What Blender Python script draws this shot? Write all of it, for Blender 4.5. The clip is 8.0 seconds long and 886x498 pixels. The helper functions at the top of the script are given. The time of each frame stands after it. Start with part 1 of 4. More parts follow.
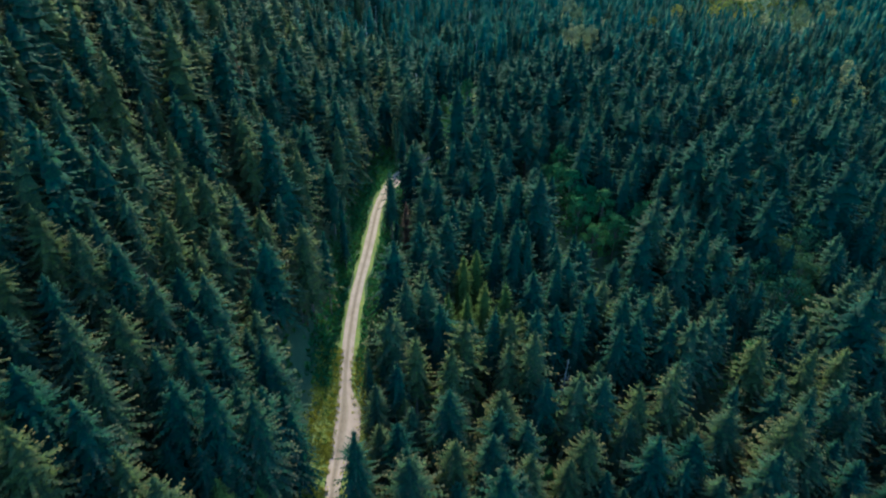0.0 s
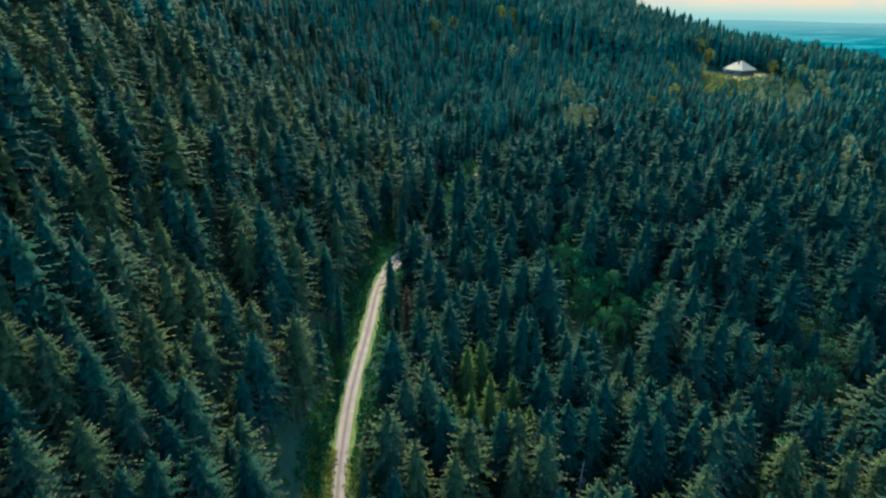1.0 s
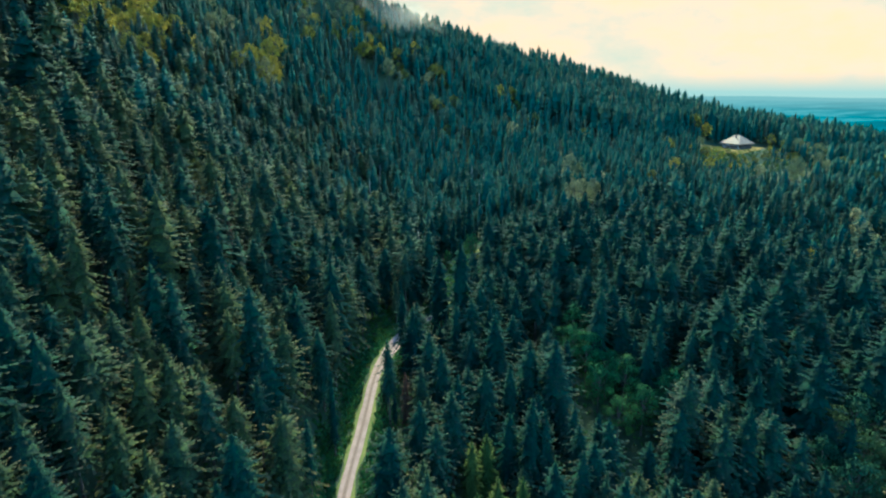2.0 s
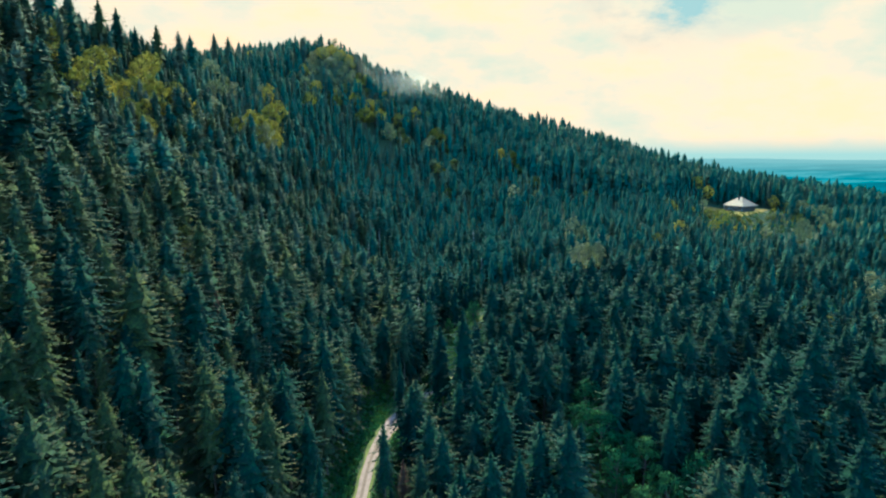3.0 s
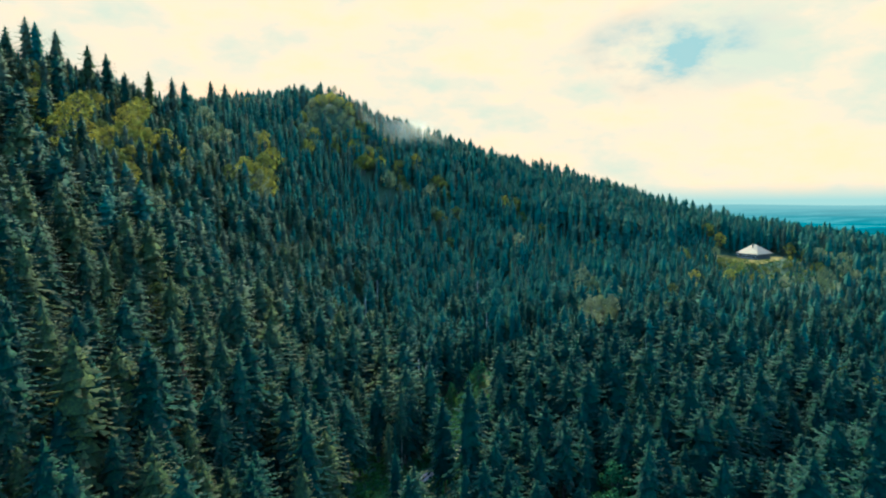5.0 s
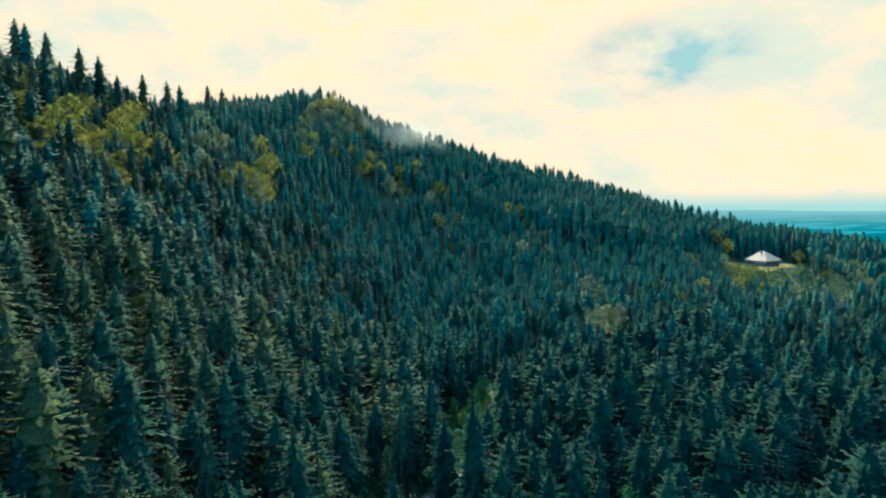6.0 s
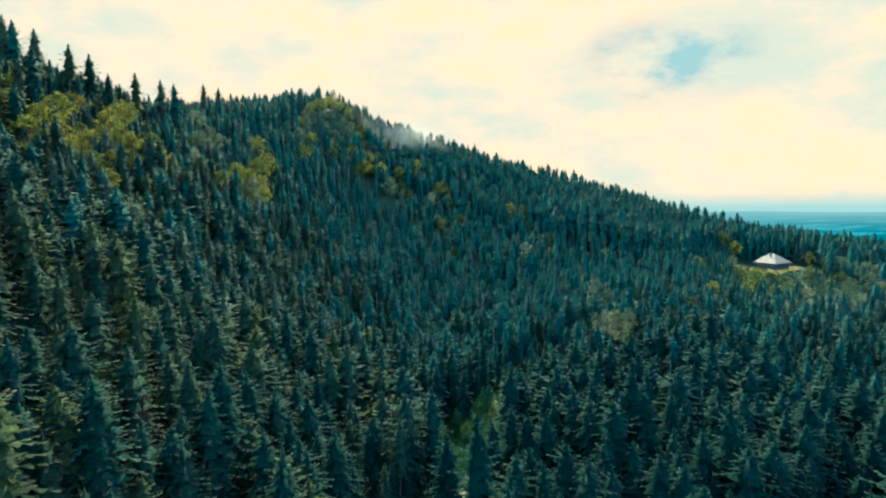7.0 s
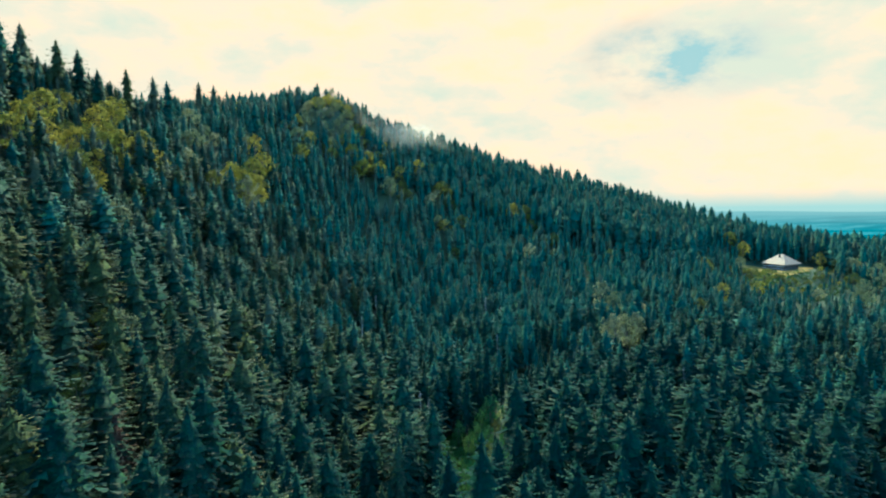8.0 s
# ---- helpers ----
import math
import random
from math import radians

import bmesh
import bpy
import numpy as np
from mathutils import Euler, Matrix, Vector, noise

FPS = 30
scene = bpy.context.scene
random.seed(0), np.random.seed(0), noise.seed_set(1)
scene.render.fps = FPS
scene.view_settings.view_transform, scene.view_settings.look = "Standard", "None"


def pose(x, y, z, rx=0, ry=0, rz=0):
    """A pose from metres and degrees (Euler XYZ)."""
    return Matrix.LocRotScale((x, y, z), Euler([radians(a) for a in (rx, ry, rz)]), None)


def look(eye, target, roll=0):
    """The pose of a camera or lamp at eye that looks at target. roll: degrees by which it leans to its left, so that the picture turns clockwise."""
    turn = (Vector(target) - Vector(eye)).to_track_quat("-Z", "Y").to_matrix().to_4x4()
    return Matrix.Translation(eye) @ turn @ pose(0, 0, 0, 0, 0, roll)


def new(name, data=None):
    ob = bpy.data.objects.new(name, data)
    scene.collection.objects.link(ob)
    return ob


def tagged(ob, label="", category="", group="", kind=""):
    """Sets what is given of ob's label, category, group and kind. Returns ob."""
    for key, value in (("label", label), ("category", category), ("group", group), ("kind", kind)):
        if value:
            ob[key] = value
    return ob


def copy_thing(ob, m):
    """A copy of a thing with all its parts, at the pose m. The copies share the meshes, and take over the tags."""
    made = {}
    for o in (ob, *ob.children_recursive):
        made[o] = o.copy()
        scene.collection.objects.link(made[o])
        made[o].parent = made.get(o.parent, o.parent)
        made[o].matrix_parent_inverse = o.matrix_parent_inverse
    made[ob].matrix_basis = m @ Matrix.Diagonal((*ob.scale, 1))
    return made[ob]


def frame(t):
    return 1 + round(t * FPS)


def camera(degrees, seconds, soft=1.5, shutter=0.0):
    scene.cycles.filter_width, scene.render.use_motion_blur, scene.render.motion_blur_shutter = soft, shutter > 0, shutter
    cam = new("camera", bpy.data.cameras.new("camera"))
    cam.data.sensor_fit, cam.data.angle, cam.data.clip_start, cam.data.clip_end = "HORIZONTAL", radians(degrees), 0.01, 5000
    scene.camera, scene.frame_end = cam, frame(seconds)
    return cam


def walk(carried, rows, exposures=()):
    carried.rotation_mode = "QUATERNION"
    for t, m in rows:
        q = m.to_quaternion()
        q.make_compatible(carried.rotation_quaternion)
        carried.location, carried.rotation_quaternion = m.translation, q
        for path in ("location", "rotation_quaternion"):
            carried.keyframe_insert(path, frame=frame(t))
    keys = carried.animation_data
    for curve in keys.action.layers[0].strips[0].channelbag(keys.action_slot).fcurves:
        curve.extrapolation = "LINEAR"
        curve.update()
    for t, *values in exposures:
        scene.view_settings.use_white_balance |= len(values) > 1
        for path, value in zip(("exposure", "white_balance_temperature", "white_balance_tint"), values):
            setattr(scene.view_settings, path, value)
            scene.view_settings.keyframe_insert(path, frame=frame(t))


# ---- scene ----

# ---- camera and its flight ----
cam = camera(74.6, 8.0, soft=2.15, shutter=0.3)
PATH = [
    (0.0, (-1.931, -1.745, 83.335), (-1.901, -0.016, 82.331), 0.40),
    (0.5, (-1.733, 2.201, 83.327), (-1.709, 3.990, 82.433), 0.20),
    (1.0, (-1.493, 6.079, 83.295), (-1.474, 7.917, 82.507), -0.10),
    (1.5, (-1.218, 10.103, 83.251), (-1.203, 11.988, 82.582), -0.40),
    (2.0, (-1.033, 14.241, 83.220), (-1.020, 16.162, 82.661), -0.60),
    (3.5, (-0.909, 28.650, 83.284), (-0.897, 30.630, 83.002), -0.90),
    (4.0, (-0.833, 33.320, 83.263), (-0.822, 35.305, 83.023), -1.00),
    (4.5, (-0.813, 37.978, 83.242), (-0.803, 39.967, 83.027), -1.00),
    (6.0, (-0.927, 51.688, 82.990), (-0.923, 53.681, 82.814), -1.10),
    (6.5, (-0.932, 56.260, 82.941), (-0.931, 58.253, 82.769), -1.10),
    (7.0, (-0.938, 60.901, 82.887), (-0.939, 62.894, 82.717), -1.20),
    (7.5, (-0.938, 65.565, 82.821), (-0.942, 67.558, 82.652), -1.20),
    (8.0, (-0.948, 70.337, 82.790), (-0.953, 72.329, 82.621), -1.30),
]
KELVIN, TINT = 4600, -23
walk(cam, [(t, look(eye, target, roll)) for t, eye, target, roll in PATH], exposures=[(0.0, 1.92, KELVIN, TINT), (1.0, 1.98, KELVIN, TINT), (3.5, 2.1, KELVIN, TINT), (8.0, 2.08, KELVIN, TINT)])

# ---- sky, clouds and sun ----
SUN_TO = Vector((-0.02, 1.0, 1.08)).normalized()     # towards the sun: ahead, behind the bright cloud over the ridge
world = bpy.data.worlds.new("sky")
scene.world = world
world.use_nodes = True
wn, wl = world.node_tree.nodes, world.node_tree.links
wn.clear()


def wnode(kind, **values):
    n = wn.new(kind)
    for k, v in values.items():
        n.inputs[k].default_value = v
    return n


def wmath(op, a, b=None, c=None):
    n = wn.new("ShaderNodeMath")
    n.operation = op
    for i, v in enumerate((a, b, c)):
        if v is None:
            continue
        if isinstance(v, (int, float)):
            n.inputs[i].default_value = v
        else:
            wl.new(v, n.inputs[i])
    return n.outputs[0]


def wramp(fac, stops):
    n = wn.new("ShaderNodeValToRGB")
    el = n.color_ramp.elements
    while len(el) < len(stops):
        el.new(0.5)
    for e, (p, c) in zip(el, stops):
        e.position, e.color = p, (*c, 1)
    wl.new(fac, n.inputs[0])
    return n.outputs[0]


sky = wn.new("ShaderNodeTexSky")
sky.sky_type, sky.sun_disc = "NISHITA", False
sky.sun_elevation = math.asin(SUN_TO.z)
sky.sun_rotation = math.atan2(SUN_TO.x, SUN_TO.y)
sky.altitude, sky.dust_density, sky.ozone_density = 1000, 1.0, 2.5
coords = wn.new("ShaderNodeTexCoord")
split = wn.new("ShaderNodeSeparateXYZ")
wl.new(coords.outputs["Generated"], split.inputs[0])
up = split.outputs["Z"]
squash = wn.new("ShaderNodeMapping")
squash.inputs["Scale"].default_value = (1.0, 1.0, 2.2)
wl.new(coords.outputs["Generated"], squash.inputs[0])
billow = wnode("ShaderNodeTexNoise", Scale=2.6, Detail=7.0, Roughness=0.55, Distortion=0.3)
wl.new(squash.outputs[0], billow.inputs["Vector"])
wisps = wnode("ShaderNodeTexNoise", Scale=9.0, Detail=6.0, Roughness=0.6)
wl.new(squash.outputs[0], wisps.inputs["Vector"])
# how thick the cloud is: a bank that fills the lower sky and thins out overhead
bank = wmath("ADD", wmath("MULTIPLY_ADD", up, -1.6, 0.95), wmath("MULTIPLY", split.outputs["Y"], 0.55))
thick = wmath("ADD", wmath("MULTIPLY_ADD", billow.outputs["Fac"], 1.1, -0.55), bank)
# a hole of blue sky in the bank
hole = wn.new("ShaderNodeVectorMath")
hole.operation = "DISTANCE"
aim = Vector((0.40, 1.0, 0.226)).normalized()
hole.inputs[1].default_value = (aim.x, aim.y, aim.z * 2.2)
wl.new(squash.outputs[0], hole.inputs[0])
gap = wmath("MULTIPLY", wmath("SUBTRACT", 1.0, wmath("MINIMUM", wmath("MULTIPLY", hole.outputs["Value"], 5.6), 1.0)),
            wmath("MULTIPLY_ADD", wisps.outputs["Fac"], 5.0, -1.95))
cover = wramp(thick, [(0.30, (0, 0, 0)), (0.75, (1, 1, 1))])
# clouds: cream where the sun shines through, greyer and cooler where they are thick
tone = wmath("MULTIPLY_ADD", wisps.outputs["Fac"], 0.5, wmath("MULTIPLY", billow.outputs["Fac"], 0.5))
cloud = wramp(tone, [(0.38, (0.318, 0.235, 0.165)), (0.46, (0.38, 0.243, 0.163)), (0.52, (0.445, 0.25, 0.155)), (0.6, (0.50, 0.25, 0.137))])
thin = wn.new("ShaderNodeMix")
thin.data_type = "RGBA"
thin.inputs["B"].default_value = (0.155, 0.182, 0.168, 1)                # blue shining through thin cloud
wl.new(wmath("MINIMUM", wmath("MAXIMUM", wmath("MULTIPLY", gap, 1.5), 0.0), 0.9), thin.inputs["Factor"])
wl.new(cloud, thin.inputs["A"])
cloud = thin.outputs["Result"]
cloud_light = wn.new("ShaderNodeVectorMath")
cloud_light.operation = "SCALE"
cloud_light.inputs["Scale"].default_value = 0.79
wl.new(cloud, cloud_light.inputs[0])
sky_light = wn.new("ShaderNodeVectorMath")
sky_light.operation = "SCALE"
sky_light.inputs["Scale"].default_value = 0.15
wl.new(sky.outputs[0], sky_light.inputs[0])
blend = wn.new("ShaderNodeMix")
blend.data_type = "RGBA"
wl.new(cover, blend.inputs["Factor"])
wl.new(sky_light.outputs[0], blend.inputs["A"])
wl.new(cloud_light.outputs[0], blend.inputs["B"])
# damp air just over the horizon
hazy = wmath("MULTIPLY", wmath("SUBTRACT", 0.006, up), 36.0)
hazy = wmath("MINIMUM", wmath("MAXIMUM", hazy, 0.0), 1.0)
haze = wn.new("ShaderNodeMix")
haze.data_type = "RGBA"
haze.inputs["B"].default_value = (0.15, 0.162, 0.136, 1)
wl.new(hazy, haze.inputs["Factor"])
wl.new(blend.outputs["Result"], haze.inputs["A"])
back = wn.new("ShaderNodeBackground")
back.inputs["Strength"].default_value = 1.0
wl.new(haze.outputs["Result"], back.inputs["Color"])
wl.new(back.outputs[0], wn.new("ShaderNodeOutputWorld").inputs["Surface"])

sun_data = bpy.data.lights.new("sun", "SUN")
sun_data.energy, sun_data.angle, sun_data.color = 2.7, radians(3.0), (1.0, 0.76, 0.46)
sun = new("sun", sun_data)
sun.matrix_world = look(SUN_TO * 400, (0, 0, 0))


# ---- materials ----
class Nodes:
    """A node material under construction."""

    def __init__(self, name):
        self.m = bpy.data.materials.new(name)
        self.m.use_nodes = True
        self.t = self.m.node_tree
        self.t.nodes.clear()
        self.out = self.t.nodes.new("ShaderNodeOutputMaterial")

    def put(self, socket, v):
        if isinstance(v, bpy.types.NodeSocket):
            self.t.links.new(v, socket)
        elif isinstance(v, tuple) and len(v) == 3 and socket.type == "RGBA":
            socket.default_value = (*v, 1)
        else:
            socket.default_value = v

    def node(self, kind, **values):
        n = self.t.nodes.new(kind)
        for k, v in values.items():
            self.put(n.inputs[k.replace("_", " ")], v)
        return n

    def math(self, op, a, b=0.0):
        n = self.t.nodes.new("ShaderNodeMath")
        n.operation = op
        self.put(n.inputs[0], a)
        self.put(n.inputs[1], b)
        return n.outputs[0]

    def noise(self, scale, detail=4.0, rough=0.55, where="Object", stretch=None):
        co = self.node("ShaderNodeTexCoord").outputs[where]
        if stretch:
            co = self.node("ShaderNodeMapping", Vector=co, Scale=stretch).outputs[0]
        return self.node("ShaderNodeTexNoise", Vector=co, Scale=scale, Detail=detail, Roughness=rough).outputs["Fac"]

    def ramp(self, fac, stops):
        n = self.node("ShaderNodeValToRGB", Fac=fac)
        el = n.color_ramp.elements
        while len(el) < len(stops):
            el.new(0.5)
        for e, (p, c) in zip(el, stops):
            e.position, e.color = p, (*c, 1)
        return n.outputs[0]

    def mix(self, fac, a, b, how="MIX"):
        n = self.t.nodes.new("ShaderNodeMix")
        n.data_type, n.blend_type = "RGBA", how
        self.put(n.inputs["Factor"], fac)
        self.put(n.inputs["A"], a)
        self.put(n.inputs["B"], b)
        return n.outputs["Result"]

    def vec(self, op, a, b=None):
        n = self.t.nodes.new("ShaderNodeVectorMath")
        n.operation = op
        self.put(n.inputs[0], a)
        if b is not None:
            self.put(n.inputs["Scale"] if op == "SCALE" else n.inputs[1], b)
        return n.outputs[0]

    def bump(self, height, strength, distance):
        return self.node("ShaderNodeBump", Height=height, Strength=strength, Distance=distance).outputs[0]

    def done(self, shader):
        self.t.links.new(shader, self.out.inputs["Surface"])
        return self.m


def foliage(name, dark, mid, light, tip, tipness=0.6, glow=0.25, odd=None, lit=(1.5, 1.45, 1.25), gap=(0.6, 0.68, 0.75), facets=0.8, ragged=0.9):
    """Needles or leaves: tree-to-tree colour, twig-to-twig value, tips paled for young growth and sunlit rims, some
    light let through.
    """
    k = Nodes(name)
    own = k.node("ShaderNodeAttribute")
    own.attribute_name = "tone"                 # each tree's own tone where many are joined in one mesh
    many = k.node("ShaderNodeAttribute")
    many.attribute_name = "joined"
    single = k.math("MULTIPLY", k.math("SUBTRACT", 1.0, many.outputs["Fac"]), k.node("ShaderNodeObjectInfo").outputs["Random"])
    tree = k.math("ADD", own.outputs["Fac"], single)
    col = k.ramp(tree, [(0.1, dark), (0.5, mid), (0.82, light), (1.0, odd or light)])
    blotch = k.ramp(k.noise(0.35, 3.0), [(0.3, (0.8, 0.85, 0.9)), (0.7, (1.2, 1.15, 1.0))])
    col = k.mix(1.0, col, blotch, "MULTIPLY")
    twig = k.node("ShaderNodeNewGeometry").outputs["Random Per Island"]
    col = k.mix(1.0, col, k.ramp(twig, [(0.0, (0.75, 0.78, 0.8)), (1.0, (1.22, 1.18, 1.08))]), "MULTIPLY")
    sprays = k.ramp(k.noise(1.9, 4.0, 0.7), [(0.34, gap), (0.5, (0.95, 0.95, 0.95)), (0.64, lit)])
    col = k.mix(1.0, col, sprays, "MULTIPLY")           # warm sunlit sprays and cool shaded gaps, painted in by noise
    needles = k.ramp(k.noise(6.5, 3.0, 0.7), [(0.35, (0.76, 0.78, 0.82)), (0.5, (1, 1, 1)), (0.65, (1.35, 1.32, 1.22))])
    col = k.mix(1.0, col, needles, "MULTIPLY")
    # tip colour: young growth, warmed as a painted sun rim
    ends = k.node("ShaderNodeAttribute")
    ends.attribute_name = "tip"
    fresh = k.ramp(tree, [(0.0, (0.2, 0.2, 0.2)), (0.35, (0.7, 0.7, 0.7)), (0.9, (1, 1, 1))])        # fewer painted lit tips on trees of darker tone
    col = k.mix(k.math("MULTIPLY", k.math("MULTIPLY", k.math("POWER", ends.outputs["Fac"], 5.0), tipness), fresh), col, tip)
    # needles point every way: light them by the lie of the whole crown and of each bough, not by single flat faces
    crown = k.node("ShaderNodeAttribute")
    crown.attribute_name = "outward"
    turned = k.node("ShaderNodeVectorTransform", Vector=crown.outputs["Vector"])
    turned.vector_type, turned.convert_from, turned.convert_to = "VECTOR", "OBJECT", "WORLD"
    stray = k.node("ShaderNodeTexWhiteNoise")
    stray.noise_dimensions = "1D"
    k.put(stray.inputs["W"], k.math("MULTIPLY", twig, 977.0))
    stray = k.vec("SCALE", k.vec("SUBTRACT", stray.outputs["Color"], (0.5, 0.5, 0.5)), ragged)
    lie = k.vec("SCALE", k.node("ShaderNodeNewGeometry").outputs["Normal"], facets)
    lie = k.vec("NORMALIZE", k.vec("ADD", k.vec("ADD", lie, turned.outputs[0]), stray))
    body = k.node("ShaderNodeBsdfPrincipled", Base_Color=col, Roughness=0.7, Normal=lie)
    body.inputs["Specular IOR Level"].default_value = 0.06
    thin = k.node("ShaderNodeBsdfTranslucent", Color=col, Normal=lie)
    both = k.node("ShaderNodeMixShader", Fac=glow)
    k.t.links.new(body.outputs[0], both.inputs[1])
    k.t.links.new(thin.outputs[0], both.inputs[2])
    return k.done(both.outputs[0])


def rough_stuff(name, stops, scale, fine, rough=0.9, bump=0.4, depth=0.05, metal=0.0):
    """A matt surface with patches, grain and relief."""
    k = Nodes(name)
    big, small = k.noise(scale, 5.0), k.noise(fine, 4.0, 0.65)
    col = k.ramp(k.math("ADD", k.math("MULTIPLY", big, 0.65), k.math("MULTIPLY", small, 0.35)), stops)
    b = k.node("ShaderNodeBsdfPrincipled", Base_Color=col, Roughness=rough, Metallic=metal, Normal=k.bump(small, bump, depth))
    return k.done(b.outputs[0])


M_NEEDLES = foliage("spruce_needles", (0.008, 0.030, 0.025), (0.014, 0.041, 0.032), (0.026, 0.047, 0.030), (0.15, 0.082, 0.036), 0.8, 0.14, (0.038, 0.053, 0.024), (2.0, 1.75, 1.1), (0.66, 0.82, 0.92))
# far needles, paled, blued and flattened to stand in for haze
M_HAZED = foliage("hazed_needles", (0.022, 0.080, 0.068), (0.029, 0.094, 0.077), (0.046, 0.098, 0.073), (0.20, 0.115, 0.065), 0.75, 0.22, (0.068, 0.09, 0.062), (1.5, 1.3, 1.1), (0.82, 0.9, 0.96), 0.35, 0.5)
M_BRIGHT = foliage("bright_leaves", (0.085, 0.17, 0.055), (0.115, 0.205, 0.062), (0.15, 0.23, 0.066), (0.18, 0.25, 0.08), 0.4, 0.5)
M_GREEN = foliage("green_leaves", (0.045, 0.125, 0.054), (0.065, 0.15, 0.06), (0.09, 0.17, 0.06), (0.11, 0.18, 0.07), 0.4, 0.5)
M_YOUNG = foliage("young_spruce_needles", (0.045, 0.075, 0.022), (0.06, 0.088, 0.024), (0.075, 0.095, 0.026), (0.17, 0.165, 0.04), 0.75, 0.25)
M_MUTED = foliage("grey_green_leaves", (0.03, 0.075, 0.045), (0.045, 0.095, 0.05), (0.075, 0.11, 0.045), (0.09, 0.13, 0.06), 0.4, 0.4)
M_YELLOW = foliage("yellow_green_leaves", (0.22, 0.23, 0.045), (0.33, 0.30, 0.05), (0.42, 0.35, 0.06), (0.46, 0.40, 0.10), 0.4, 0.65)
M_PALE = foliage("pale_leaves", (0.19, 0.22, 0.11), (0.26, 0.27, 0.14), (0.32, 0.31, 0.17), (0.36, 0.35, 0.22), 0.4, 0.55)
M_OLIVE = foliage("olive_leaves", (0.09, 0.12, 0.03), (0.14, 0.15, 0.035), (0.19, 0.18, 0.04), (0.22, 0.21, 0.06), 0.4, 0.5)
M_FERN = foliage("fern_leaves", (0.035, 0.085, 0.025), (0.05, 0.11, 0.028), (0.08, 0.13, 0.03), (0.11, 0.15, 0.04), 0.4, 0.3)
M_RUST = foliage("rusty_needles", (0.07, 0.045, 0.035), (0.10, 0.06, 0.045), (0.13, 0.08, 0.05), (0.17, 0.11, 0.08), 0.5, 0.2)
M_GRASS = foliage("verge_grass", (0.12, 0.15, 0.025), (0.22, 0.22, 0.03), (0.33, 0.28, 0.04), (0.38, 0.33, 0.09), 0.5, 0.3)
M_BARK = rough_stuff("bark", [(0.3, (0.06, 0.045, 0.035)), (0.55, (0.12, 0.095, 0.075)), (0.75, (0.2, 0.17, 0.14))], 0.8, 6.0, 0.95, 0.8, 0.04)
M_DEAD = rough_stuff("dead_wood", [(0.3, (0.2, 0.18, 0.15)), (0.7, (0.36, 0.33, 0.29))], 1.0, 8.0, 0.9, 0.5, 0.02)
M_FLOOR = rough_stuff("forest_floor", [(0.32, (0.018, 0.032, 0.012)), (0.5, (0.028, 0.045, 0.015)), (0.68, (0.045, 0.058, 0.02))], 0.06, 0.9, 0.95, 0.6, 0.3)
M_VERGE = rough_stuff("verge", [(0.3, (0.06, 0.08, 0.018)), (0.5, (0.11, 0.12, 0.022)), (0.7, (0.17, 0.16, 0.03))], 0.3, 3.0, 0.95, 0.5, 0.15)
M_MEADOW = rough_stuff("meadow", [(0.3, (0.12, 0.082, 0.006)), (0.5, (0.17, 0.112, 0.008)), (0.7, (0.22, 0.14, 0.011))], 0.12, 1.6, 0.95, 0.5, 0.2)
M_ROOF = rough_stuff("zinc_sheet", [(0.3, (0.27, 0.172, 0.103)), (0.5, (0.32, 0.203, 0.12)), (0.7, (0.37, 0.235, 0.14))], 0.35, 3.0, 0.7, 0.15, 0.02, 0.0)
M_TIMBER = rough_stuff("dark_timber", [(0.3, (0.04, 0.03, 0.025)), (0.7, (0.1, 0.075, 0.055))], 0.5, 5.0, 0.85, 0.5, 0.02)
M_LIME = rough_stuff("limewashed_wall", [(0.3, (0.5, 0.48, 0.44)), (0.7, (0.72, 0.7, 0.66))], 0.4, 4.0, 0.9, 0.3, 0.02)
M_STONE = rough_stuff("grey_stone", [(0.3, (0.04, 0.034, 0.03)), (0.7, (0.085, 0.075, 0.065))], 0.6, 4.0, 0.9, 0.6, 0.05)


def gravel():
    """Pale pinkish gravel, packed in the two wheel tracks, looser and browner between and beside them."""
    k = Nodes("gravel")
    across = k.node("ShaderNodeAttribute")
    across.attribute_name = "across"
    a = across.outputs["Fac"]
    wob = k.math("MULTIPLY", k.math("SUBTRACT", k.noise(0.12, 3.0), 0.5), 0.25)
    d = k.math("ABSOLUTE", k.math("ADD", a, wob))
    track = k.ramp(d, [(0.0, (0.05, 0.05, 0.05)), (0.18, (0.3, 0.3, 0.3)), (0.36, (1, 1, 1)), (0.8, (0.95, 0.95, 0.95)), (1.0, (0.5, 0.5, 0.5))])
    dust = k.ramp(k.noise(0.5, 5.0, 0.6), [(0.3, (0.21, 0.138, 0.12)), (0.5, (0.265, 0.176, 0.153)), (0.7, (0.31, 0.212, 0.185))])
    loose = k.ramp(k.noise(2.5, 5.0, 0.65), [(0.3, (0.10, 0.065, 0.048)), (0.55, (0.15, 0.10, 0.075)), (0.75, (0.21, 0.145, 0.115))])
    col = k.mix(track, loose, dust)
    b = k.node("ShaderNodeBsdfPrincipled", Base_Color=col, Roughness=0.95, Normal=k.bump(k.noise(9.0, 4.0, 0.7), 0.5, 0.04))
    return k.done(b.outputs[0])


M_GRAVEL = gravel()


